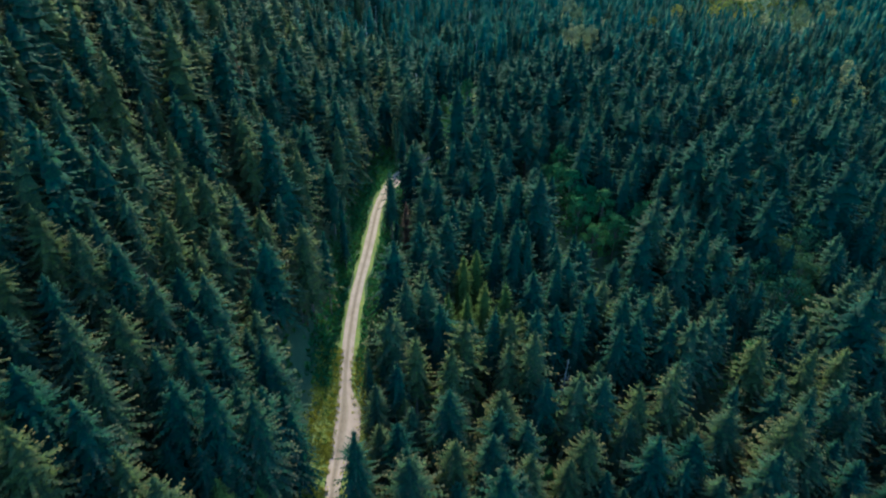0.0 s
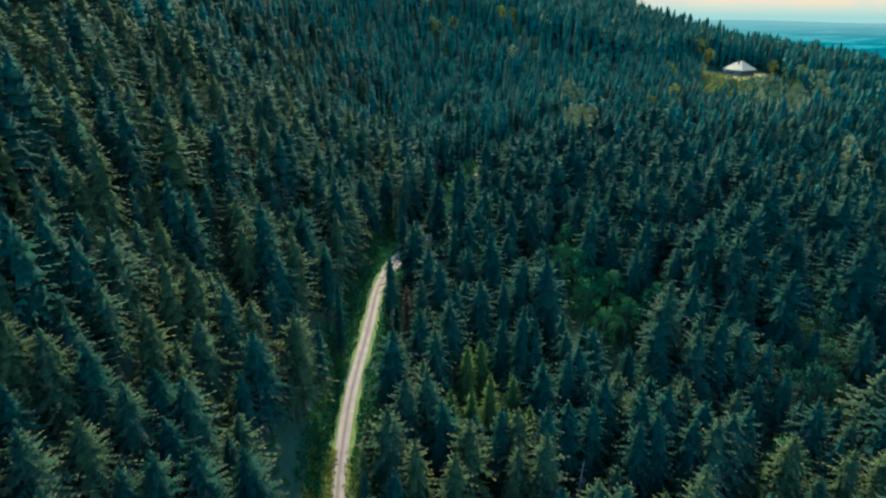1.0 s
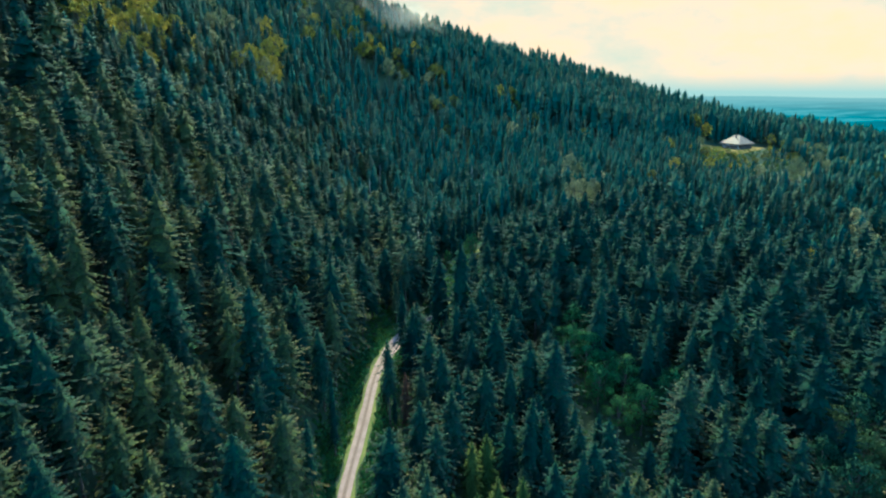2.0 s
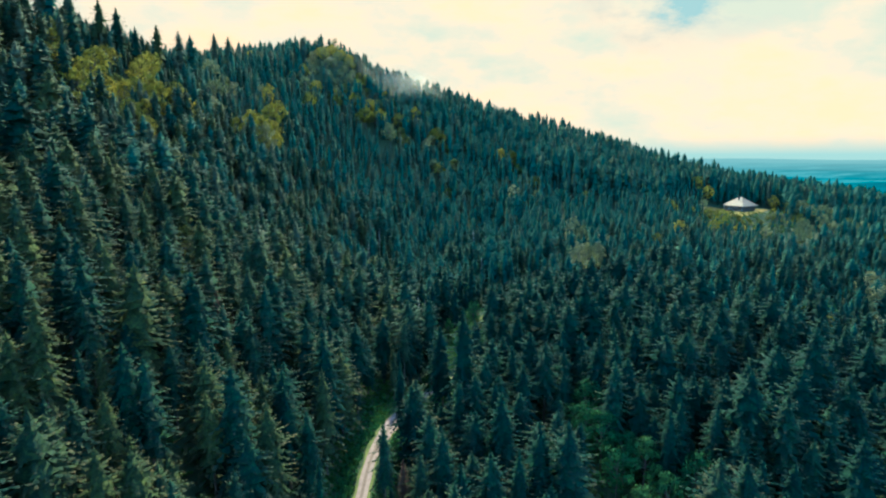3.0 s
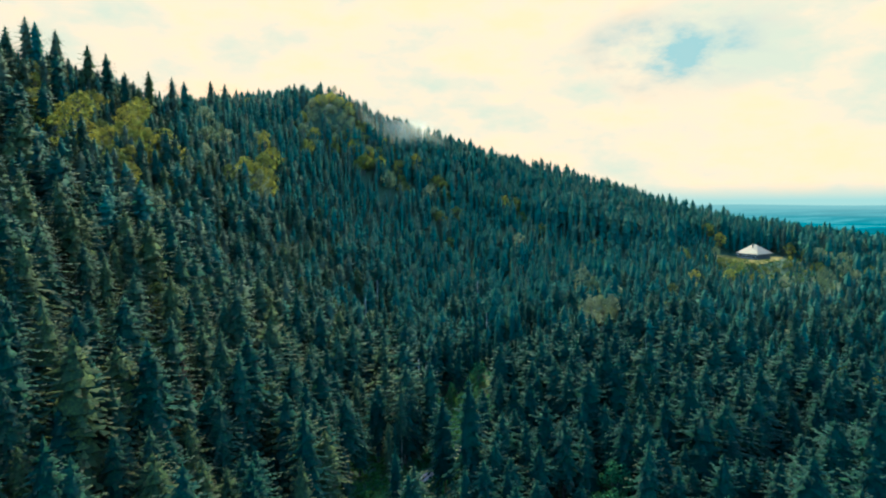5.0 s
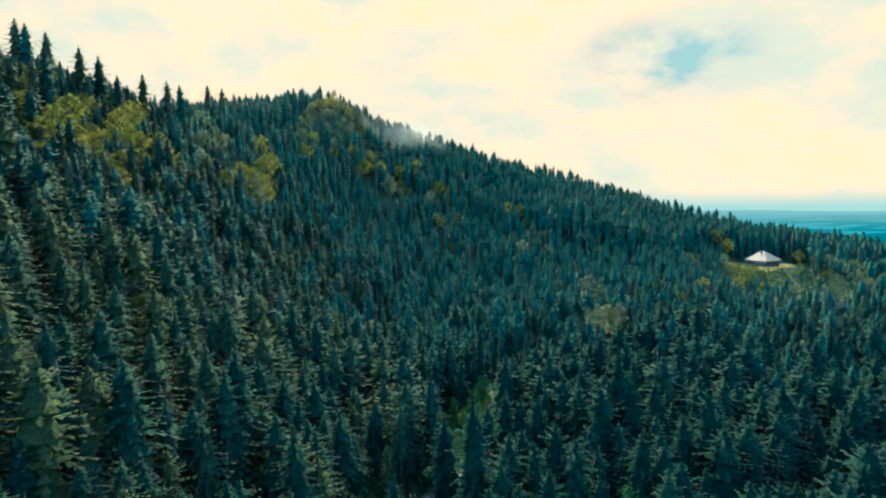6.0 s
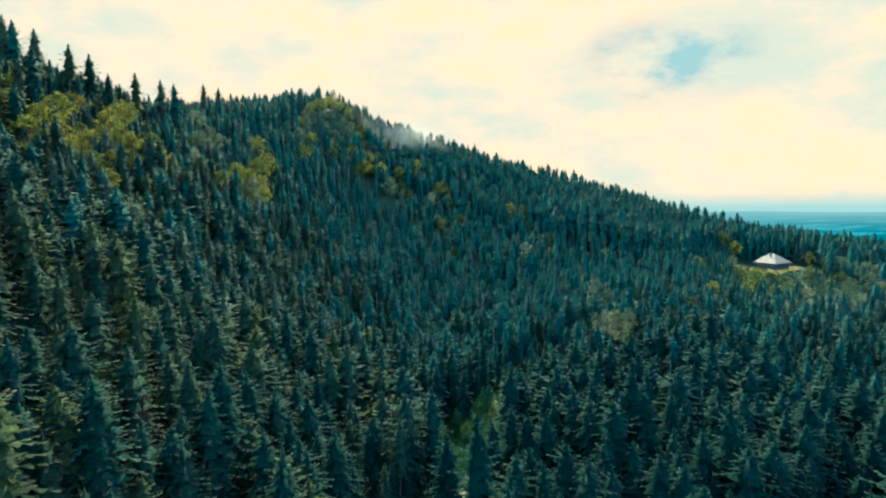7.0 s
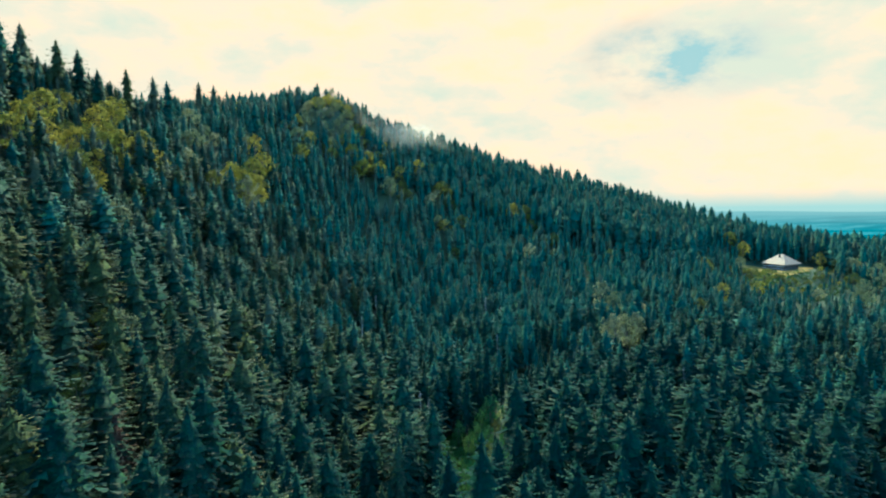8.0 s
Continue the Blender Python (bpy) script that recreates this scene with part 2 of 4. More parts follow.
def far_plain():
    """Fields and woods on the far plain, haze painted in as glow paling outwards."""
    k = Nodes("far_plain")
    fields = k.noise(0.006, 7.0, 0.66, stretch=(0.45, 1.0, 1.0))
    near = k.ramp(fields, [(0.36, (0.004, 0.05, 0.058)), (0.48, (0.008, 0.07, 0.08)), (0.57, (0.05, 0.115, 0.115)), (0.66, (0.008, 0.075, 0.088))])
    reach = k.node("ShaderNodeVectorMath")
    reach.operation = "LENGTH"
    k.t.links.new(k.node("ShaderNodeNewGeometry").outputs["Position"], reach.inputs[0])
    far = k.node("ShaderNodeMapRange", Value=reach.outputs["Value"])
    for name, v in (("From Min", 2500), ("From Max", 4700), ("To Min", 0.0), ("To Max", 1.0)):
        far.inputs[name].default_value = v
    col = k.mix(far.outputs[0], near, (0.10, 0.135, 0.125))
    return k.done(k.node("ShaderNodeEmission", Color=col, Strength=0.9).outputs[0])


def window_glass():
    k = Nodes("window_glass")
    b = k.node("ShaderNodeBsdfPrincipled", Base_Color=(0.02, 0.025, 0.03), Roughness=0.08)
    return k.done(b.outputs[0])


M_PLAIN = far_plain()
M_GLASS = window_glass()


# ---- the lie of the land ----
# Broad swells on a net 120 m by 110 m, one rounded hill or hollow at each knot (south to north, west to east).
SWELLS = (
    (35.2, 2.4, -21.1, 15, -17.3, -26.7, -4.9),
    (63, 61.5, -9.5, -29.8, 23.3, -5.4, -3.8),
    (24.6, -33.4, 12.6, 12.5, -25, 1, -2.6),
    (51.5, 75.3, -54.2, 62.5, -30.6, 14.9, -17.8),
    (-2.7, 101.7, -66.1, 3.4, -0, 19.4, -7),
    (-45.7, 16.9, 61.4, 14.3, -17.5, 3.2, 18.8),
    (9.3, 72.8, 37.2, 21.7, 49.1, 17, -19.6),
    (31.6, 23.8, -28.2, 11.2, -10.6, -9.7, -8.5),
)


def land(x, y):
    """Height of the ground without the road."""
    x, y = np.asarray(x, float), np.asarray(y, float)
    z = np.full(np.broadcast(x, y).shape, -3.9)
    for j, row in enumerate(SWELLS):
        for i, a in enumerate(row):
            z = z + a * np.exp(-((x + 300 - 120 * i) ** 2 + (y + 60 - 110 * j) ** 2) / 22050.0)
    foot = 10 * np.logaddexp(0, (-30 - x) / 10) / (1 + np.exp(np.clip((y - 260) / 40, -60, 60)))
    knob = 17.0 * np.exp(-((x + 80) ** 2 + (y - 498) ** 2) / 420.0)        # the rounded top of the ridge
    shoulder = (4.5 + 2.5 / (1 + np.exp(np.clip((-10 - x) / 15, -60, 60)))) * np.clip((y - 250) / 150, 0, 1) / (1 + np.exp(np.clip((x - 170) / 12, -60, 60)))      # upper slope raised so its shorter trees keep the camera's skyline
    return z + knob + shoulder + 0.7 * foot / (1 + np.exp(np.clip((-110 - x) / 25, -60, 60)))


ROAD = [(-16, -120), (-18, -40), (-19.5, 20), (-20.1, 66), (-20.15, 76), (-20.4, 86), (-20.9, 95), (-21.2, 106), (-20.9, 118), (-20.1, 129), (-19.4, 142), (-18.5, 157),
        (-15.3, 171), (-12, 180), (-6, 190), (1.5, 199), (9, 222), (13, 246), (22, 275), (40, 300)]


def along(points, step):
    """Even stations on a smooth line through the points."""
    p = np.array(points, float)
    q = np.vstack([2 * p[0] - p[1], p, 2 * p[-1] - p[-2]])
    out = []
    for i in range(1, len(q) - 2):
        a, b, c, d = q[i - 1:i + 3]
        n = max(2, int(np.linalg.norm(c - b) / step))
        for t in np.arange(n) / n:
            out.append(0.5 * (2 * b + (c - a) * t + (2 * a - 5 * b + 4 * c - d) * t * t + (3 * b - a - 3 * c + d) * t ** 3))
    out.append(p[-1])
    return np.array(out)


ROAD_LINE = along(ROAD, 1.5)
ROAD_Z = land(ROAD_LINE[:, 0], ROAD_LINE[:, 1])
for _ in range(30):
    ROAD_Z[1:-1] = (ROAD_Z[:-2] + 2 * ROAD_Z[1:-1] + ROAD_Z[2:]) / 4
HOUSE_AT = np.array((236.0, 478.0))
HOUSE_Z = 28.6


def to_road(x, y):
    """Distance to the road's middle line and the road's height there."""
    x, y = np.atleast_1d(np.asarray(x, float)), np.atleast_1d(np.asarray(y, float))
    best, height = np.full(x.shape, 1e9), np.zeros(x.shape)
    near = (np.abs(x) < 80) & (y < 340) & (y > -150)
    xs, ys = x[near], y[near]
    b, h = best[near], height[near]
    for (rx, ry), rz in zip(ROAD_LINE, ROAD_Z):
        d = np.hypot(xs - rx, ys - ry)
        closer = d < b
        b[closer], h[closer] = d[closer], rz
    best[near], height[near] = b, h
    return best, height


def ground(x, y):
    """Height of the ground, with the bench on which the road lies and the level on which the house stands."""
    x, y = np.atleast_1d(np.asarray(x, float)), np.atleast_1d(np.asarray(y, float))
    z = land(x, y)
    z = z + 0.5 * np.sin(x * 0.11 + 1.3 * np.sin(y * 0.07)) * np.cos(y * 0.09)
    d, h = to_road(x, y)
    w = np.clip((9.0 - d) / 6.5, 0, 1)
    w = w * w * (3 - 2 * w)
    z = z * (1 - w) + (h - 0.12) * w
    e = np.hypot(x - HOUSE_AT[0], y - HOUSE_AT[1])
    v = np.clip((34 - e) / 18, 0, 1)
    z = z * (1 - v) + HOUSE_Z * v
    far = np.clip((np.hypot(x - 50, y - 320) - 520) / 500, 0, 1)
    return z * (1 - far) + (-130.0) * far


def mesh_object(name, verts, faces, material, parent=None, attrs=None, smooth=False):
    me = bpy.data.meshes.new(name)
    me.from_pydata([tuple(v) for v in verts], [], [tuple(int(i) for i in f) for f in faces])
    return finish(name, me, material, parent, attrs, smooth)


def finish(name, me, material, parent=None, attrs=None, smooth=False):
    for m in material if isinstance(material, (list, tuple)) else [material]:
        me.materials.append(m)
    for k, v in (attrs or {}).items():
        v = np.asarray(v, np.float32)
        if v.ndim == 2:
            me.attributes.new(k, "FLOAT_VECTOR", "POINT").data.foreach_set("vector", v.ravel())
        else:
            me.attributes.new(k, "FLOAT", "POINT").data.foreach_set("value", v)
    if smooth:
        me.polygons.foreach_set("use_smooth", np.ones(len(me.polygons), bool))
    me.update()
    ob = new(name, me)
    ob.parent = parent
    return ob


def tri_mesh(name, verts, tris, mats=None):
    """A mesh of triangles from arrays."""
    me = bpy.data.meshes.new(name)
    me.vertices.add(len(verts))
    me.vertices.foreach_set("co", np.asarray(verts, np.float32).ravel())
    me.loops.add(3 * len(tris))
    me.loops.foreach_set("vertex_index", np.asarray(tris, np.int32).ravel())
    me.polygons.add(len(tris))
    me.polygons.foreach_set("loop_start", np.arange(0, 3 * len(tris), 3, dtype=np.int32))
    if mats is not None:
        me.polygons.foreach_set("material_index", np.asarray(mats, np.int32))
    me.update(calc_edges=True)
    return me


def part(name, bm, material, parent, label=""):
    """Links a bmesh as one mesh under a thing or a part."""
    me = bpy.data.meshes.new(name)
    bm.to_mesh(me)
    bm.free()
    return tagged(finish(name, me, material, parent), label)


# ---- the ground ----
def spread(lo, hi, step, ends):
    """Even stops from lo to hi, then ever wider ones out to the ends."""
    mid = list(np.arange(lo, hi + 0.1, step))
    down, upw, s, a, b = [], [], step, lo, hi
    while a > -ends or b < ends:
        s *= 1.45
        a, b = a - s, b + s
        down.append(max(a, -ends))
        upw.append(min(b, ends))
    return np.unique(np.round(down[::-1] + mid + upw, 3))


gx = np.unique(np.concatenate([spread(-330, 440, 5.0, 4800), np.arange(-36, 26, 1.25)]))      # finer along the road
gy = np.unique(np.concatenate([spread(-100, 720, 5.0, 4800), np.arange(40, 262, 2.5)]))
X, Y = np.meshgrid(gx, gy)
Z = ground(X.ravel(), Y.ravel())
nx, ny = len(gx), len(gy)
idx = np.arange(nx * ny).reshape(ny, nx)
quads = np.stack([idx[:-1, :-1], idx[:-1, 1:], idx[1:, 1:], idx[1:, :-1]], -1).reshape(-1, 4)
land_ob = mesh_object("ground", np.stack([X.ravel(), Y.ravel(), Z], -1), quads, M_FLOOR, smooth=True)
tagged(land_ob, "dark mossy forest floor of a wooded mountainside", "ground", kind="structure")

# ---- the road ----
tang = np.gradient(ROAD_LINE, axis=0)
tang /= np.linalg.norm(tang, axis=1)[:, None]
side = np.stack([tang[:, 1], -tang[:, 0]], -1)
# narrowed past the bend to stay out of the camera's view
half = np.where(ROAD_LINE[:, 1] > 192, 0.35, 1.5) + 0.9 * np.exp(-((ROAD_LINE[:, 1] - 172) / 9.0) ** 2) + 0.04 * np.sin(np.arange(len(ROAD_LINE)) * 0.9)
layby = np.exp(-((ROAD_LINE[:, 1] - 78.5) / 7.5) ** 4) * 2.4           # a passing place on the east side
offs = np.linspace(-1, 1, 9)
rv, ra, rf = [], [], []
for i, (p, s) in enumerate(zip(ROAD_LINE, side)):
    for o in offs:
        w = o * half[i] + max(o, 0) * layby[i]
        q = p + s * w
        rut = -0.05 * math.exp(-((abs(w) - 0.75) / 0.3) ** 2) - 0.10 * max(0, abs(o) - 0.8) * 5
        rv.append((q[0], q[1], ROAD_Z[i] + 0.06 + rut))
        ra.append(w / half[i] if o < 0 else o)
    if i and p[1] < 210:
        b = i * 9
        rf += [(b + j, b + j + 1, b + j - 8, b + j - 9) for j in range(8)]
road_ob = mesh_object("road", rv, rf, M_GRAVEL, attrs={"across": ra}, smooth=True)
tagged(road_ob, "pale beige gravel forest road with two wheel tracks", "road", kind="structure")

# ---- grass verges ----
def verge(sign, name):
    vv, vf = [], []
    for i, (p, s) in enumerate(zip(ROAD_LINE, side)):
        open_ = np.exp(-((p[1] - 78) / 16.0) ** 2) if sign < 0 else 0.0
        inner = half[i] - 0.25 + (layby[i] if sign > 0 else 0)
        outer = inner + 0.9 + 2.6 * open_ + 0.35 * math.sin(i * 0.31) + 0.25 * math.sin(i * 0.83)
        for k in range(4):
            q = p + sign * s * (inner + (outer - inner) * k / 3)
            vv.append((q[0], q[1]))
        if i:
            b = i * 4
            vf += [(b + k, b + k + 1, b + k - 3, b + k - 4) for k in range(3)]
    z = ground([q[0] for q in vv], [q[1] for q in vv])
    z = [h + 0.10 + (0.05 if k % 4 in (1, 2) else 0.0) for k, h in enumerate(z)]
    ob = mesh_object(name, [(x, y, h) for (x, y), h in zip(vv, z)], vf, M_VERGE, smooth=True)
    tagged(ob, "grassy verge along the gravel forest road", "verge", kind="structure")


verge(-1, "verge_west")
verge(1, "verge_east")

# ---- the meadow round the house ----
mv, mf = [], []
for r in range(9):
    for a in range(40):
        an = a * math.tau / 40
        rad = r / 8 * (1 + 0.12 * math.sin(3 * an) + 0.07 * math.sin(7 * an + 1))
        mv.append((HOUSE_AT[0] - 5 + 25 * rad * math.cos(an), HOUSE_AT[1] - 2 + 17 * rad * math.sin(an)))
for r in range(8):
    for a in range(40):
        b = (a + 1) % 40
        mf.append((r * 40 + a, (r + 1) * 40 + a, (r + 1) * 40 + b, r * 40 + b))
mz = ground([v[0] for v in mv], [v[1] for v in mv]) + 0.25
meadow = mesh_object("meadow", [(x, y, z) for (x, y), z in zip(mv, mz)], mf, M_MEADOW, smooth=True)
tagged(meadow, "yellow-green mown meadow round the mountain house", "meadow", kind="structure")


# ---- spruces ----
class Heap:
    """Vertices, triangles, tip values and material slots, piled up."""

    def __init__(self):
        self.v, self.t, self.a, self.m, self.n = [], [], [], [], 0

    def add(self, verts, tris, tips, slot=0):
        self.v += [tuple(p) for p in verts]
        self.t += [tuple(self.n + i for i in f) for f in tris]
        self.a += list(tips)
        self.m += [slot] * len(tris)
        self.n += len(verts)

    def arrays(self):
        return np.array(self.v, float), np.array(self.t, int), np.array(self.a, float), np.array(self.m, int)


def cone(h, z0, z1, r0, r1, sides, slot, tip=0.0, lean=(0, 0)):
    ring = [(math.cos(k * math.tau / sides), math.sin(k * math.tau / sides)) for k in range(sides)]
    vs = [(c * r0, s * r0, z0) for c, s in ring] + [(c * r1 + lean[0], s * r1 + lean[1], z1) for c, s in ring]
    fs = []
    for k in range(sides):
        b = (k + 1) % sides
        fs += [(k, b, sides + b), (k, sides + b, sides + k)]
    h.add(vs, fs, [tip] * len(vs), slot)


def spruce_shape(seed, tall, wide, whorls, most, segs, core=13, sparse=0.0, trunk_slot=None, low=0.12, thick=1.0, slope=0.6):
    """A spruce: whorls of drooping, comb-like boughs round a tapering stem."""
    r, h = random.Random(seed), Heap()
    for w in range(core):                       # the dense inside of the crown: ragged skirts of twigs, one over another
        t = low + (0.86 - low) * (w + r.uniform(0.0, 0.5)) / core
        rad = 0.5 * wide * math.tanh(slope * (1 - t) * tall / wide)
        vs, fs, tp = [(0, 0, tall * min(0.965, t + 1.8 * (0.86 - low) / core))], [], [0.0]
        teeth = 14 if core > 10 else 9
        turn = r.uniform(0, 1)
        for k in range(teeth):
            an = (k + turn + r.uniform(-0.35, 0.35)) * math.tau / teeth
            q = rad * (r.uniform(0.85, 1.25) if k % 2 == 0 else r.uniform(0.4, 0.65))
            vs.append((q * math.cos(an), q * math.sin(an), tall * t - rad * r.uniform(0.0, 0.45)))
            tp.append(0.7 if k % 2 == 0 else 0.1)
        for k in range(teeth):
            fs.append((0, 1 + k, 1 + (k + 1) % teeth))
        h.add(vs, fs, tp, 0)
    for t in (0.80, 0.85, 0.90, 0.945):         # the tip: small ragged tiers of twigs under the leader
        rad = slope * (1 - t) * tall * 0.58
        vs, fs, tp = [(r.uniform(-0.05, 0.05), r.uniform(-0.05, 0.05), tall * (t + 0.05))], [], [0.2]
        turn = r.uniform(0, 1)
        for k in range(8):
            an = (k + turn + r.uniform(-0.3, 0.3)) * math.tau / 8
            q = rad * (r.uniform(0.9, 1.35) if k % 2 == 0 else r.uniform(0.2, 0.4))
            vs.append((q * math.cos(an), q * math.sin(an), tall * t + rad * r.uniform(-0.35, 0.35)))
            tp.append(0.8 if k % 2 == 0 else 0.1)
        for k in range(8):
            fs.append((0, 1 + k, 1 + (k + 1) % 8))
        h.add(vs, fs, tp, 0)
    spin = 0.0
    for w in range(whorls):
        t = low + (0.985 - low) * max(0.0, (w + r.uniform(-0.25, 0.25)) / (whorls - 0.5)) ** 0.92
        t = min(max(t, low), 0.985)
        f = (1 - t) / (1 - low)
        reach = wide * math.tanh(slope * (1 - t) * tall / wide) * (0.86 if f > 0.88 else 1.0)
        n = max(3, round(most * (0.55 + 0.45 * f)))
        spin += 0.7
        for k in range(n):
            if r.random() < sparse:
                continue
            az = spin + (k + r.uniform(-0.3, 0.3)) * math.tau / n
            ln = max(0.25, reach * r.uniform(0.65, 1.15))
            z0 = tall * t + r.uniform(-0.45, 0.45)
            rise = 0.55 - 0.95 * f + r.uniform(-0.14, 0.14)
            sag = 0.30 * f + 0.12
            out, lat = (math.cos(az), math.sin(az)), (-math.sin(az), math.cos(az))
            n_s = segs if ln > 1.8 or segs == 1 else max(1, (segs + 1) // 2)
            pts = []
            for i in range(n_s + 1):
                s = i / n_s
                d = 0.08 * wide * (1 - s) + ln * s
                pts.append((out[0] * d, out[1] * d, z0 + ln * (rise * s - 2.2 * sag * s * s + 1.3 * sag * s ** 3)))
            vs, fs, tp = list(pts), [], [i / n_s * 0.8 for i in range(n_s + 1)]
            for i in range(n_s):
                a, b = pts[i], pts[i + 1]
                s = (i + 0.6) / n_s
                wd = (0.068 * ln + 0.14) * thick * (1.3 - 1.05 * s) * r.uniform(0.75, 1.25) * 1.0
                for sg in (1, -1):
                    q = tuple(a[j] * 0.25 + b[j] * 0.75 + sg * wd * (lat[j] if j < 2 else 0) + 0.35 * wd * (out[j] if j < 2 else 0) for j in range(3))
                    q = (q[0], q[1], q[2] - wd * r.uniform(0.15, 0.5))
                    fs.append((i, len(vs), i + 1) if sg > 0 else (i, i + 1, len(vs)))
                    vs.append(q)
                    tp.append(min(1.0, 0.45 + 0.6 * s))
                if i == 0 or (i == 2 and segs < 5):
                    m = tuple((a[j] + b[j]) / 2 for j in range(3))
                    fs.append((i, i + 1, len(vs)))
                    vs.append((m[0], m[1], m[2] - wd * r.uniform(0.6, 1.2)))
                    tp.append(0.25)
            h.add(vs, fs, tp, 0)
    cone(h, tall * 0.95, tall * 1.02, 0.14, 0.02, 3, 0, 0.6)
    if trunk_slot is not None:
        cone(h, -0.6, tall * 0.8, 0.24, 0.06, 5, trunk_slot)
    return h.arrays()


def outward(v, rise=0.55, middle=None):
    """Which way the outside of a crown faces at each vertex: away from the stem and up, or away from the crown's middle."""
    if middle is None:
        n = np.stack([v[:, 0], v[:, 1], rise * np.maximum(0.3, np.hypot(v[:, 0], v[:, 1]))], -1)
    else:
        n = v - np.array((0.0, 0.0, middle))
    return n / np.maximum(1e-3, np.linalg.norm(n, axis=1))[:, None]


def pile(name, shapes, spots, material, label, category):
    """Joins many trees into one mesh. spots: shape, x, y, z, turn, size, girth, lean."""
    V, T, A, Mx, n, R, O = [], [], [], [], 0, [], []
    faces_out = [outward(q[0]) for q in shapes]
    tones = np.random.default_rng(len(spots)).random(len(spots))
    for (k, x, y, z, turn, size, girth, lean), tone in zip(spots, tones):
        v, t, a, m = shapes[k]
        # farther trees take paler, bluer needles: haze painted into their colour
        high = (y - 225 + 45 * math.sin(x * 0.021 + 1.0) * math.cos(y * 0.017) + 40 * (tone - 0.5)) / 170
        hazed = min(1.0, max(0.0, high)) > (tone * 7.31) % 1.0
        lit_shift = 0.14 / (1 + math.exp(min(60, (x + 40) / 8))) + 0.25 / (1 + math.exp(min(60, (y - 125) / 8))) - 0.45 / (1 + math.exp(min(60, -(x + 5) / 9)) + math.exp(min(60, (y - 320) / 20)) + math.exp(min(60, (110 - y) / 10)))     # painted as tone: sunlit olive to the west and nearby, shade in the east hollow
        R.append(np.full(len(v), min(1.0, max(0.0, tone + lit_shift))))
        c, s = math.cos(turn) * size * girth, math.sin(turn) * size * girth
        w = np.empty_like(v)
        w[:, 2] = v[:, 2] * size
        w[:, 0] = c * v[:, 0] - s * v[:, 1] + x + lean[0] * w[:, 2]
        w[:, 1] = s * v[:, 0] + c * v[:, 1] + y + lean[1] * w[:, 2]
        w[:, 2] += z
        o = faces_out[k]
        O.append(np.stack([math.cos(turn) * o[:, 0] - math.sin(turn) * o[:, 1], math.sin(turn) * o[:, 0] + math.cos(turn) * o[:, 1], o[:, 2]], -1))
        V.append(w)
        T.append(t + n)
        A.append(a)
        Mx.append(np.where((m == 0) & hazed, 2, m))
        n += len(v)
    me = tri_mesh(name, np.vstack(V), np.vstack(T), np.concatenate(Mx))
    ob = finish(name, me, material, None, {"tip": np.concatenate(A), "tone": np.concatenate(R), "joined": np.ones(n), "outward": np.vstack(O)})
    return tagged(ob, label, category, kind="stuff")


# gaps in the spruces, several opened towards the camera: x, y, half-widths
CLEARINGS = [(3, 210, 7, 28), (HOUSE_AT[0] - 2, HOUSE_AT[1] - 4, 33, 25), (-129, 241, 8, 11), (75, 300, 9, 15), (224, 457, 26, 26), (-24.5, 78, 4, 17)]

# bare pale stems that show between the spruces
BARE_STEMS = [(19, 357), (25, 343), (19.5, 302), (-20, 260), (-6.5, 235), (-9, 237), (-34, 342), (-37, 316), (72, 246)]
for x, y in BARE_STEMS:
    CLEARINGS.append((x, y - 4, 2.4, 6.5))
# young spruces that stand out by their pale shoots: x, y, height
YOUNG_SPRUCES = [(5, 115, 19), (8.2, 117.5, 19), (1, 102, 19), (5.4, 104, 18), (9.4, 106.1, 20), (14.3, 107.5, 19), (17, 101, 18), (12, 100.8, 18), (-51, 46, 18), (-31.5, 51.2, 18), (-27.1, 53.2, 17)]
for x, y, tall in YOUNG_SPRUCES:
    CLEARINGS.append((x, y - 1.5, 3.2, 4.5))
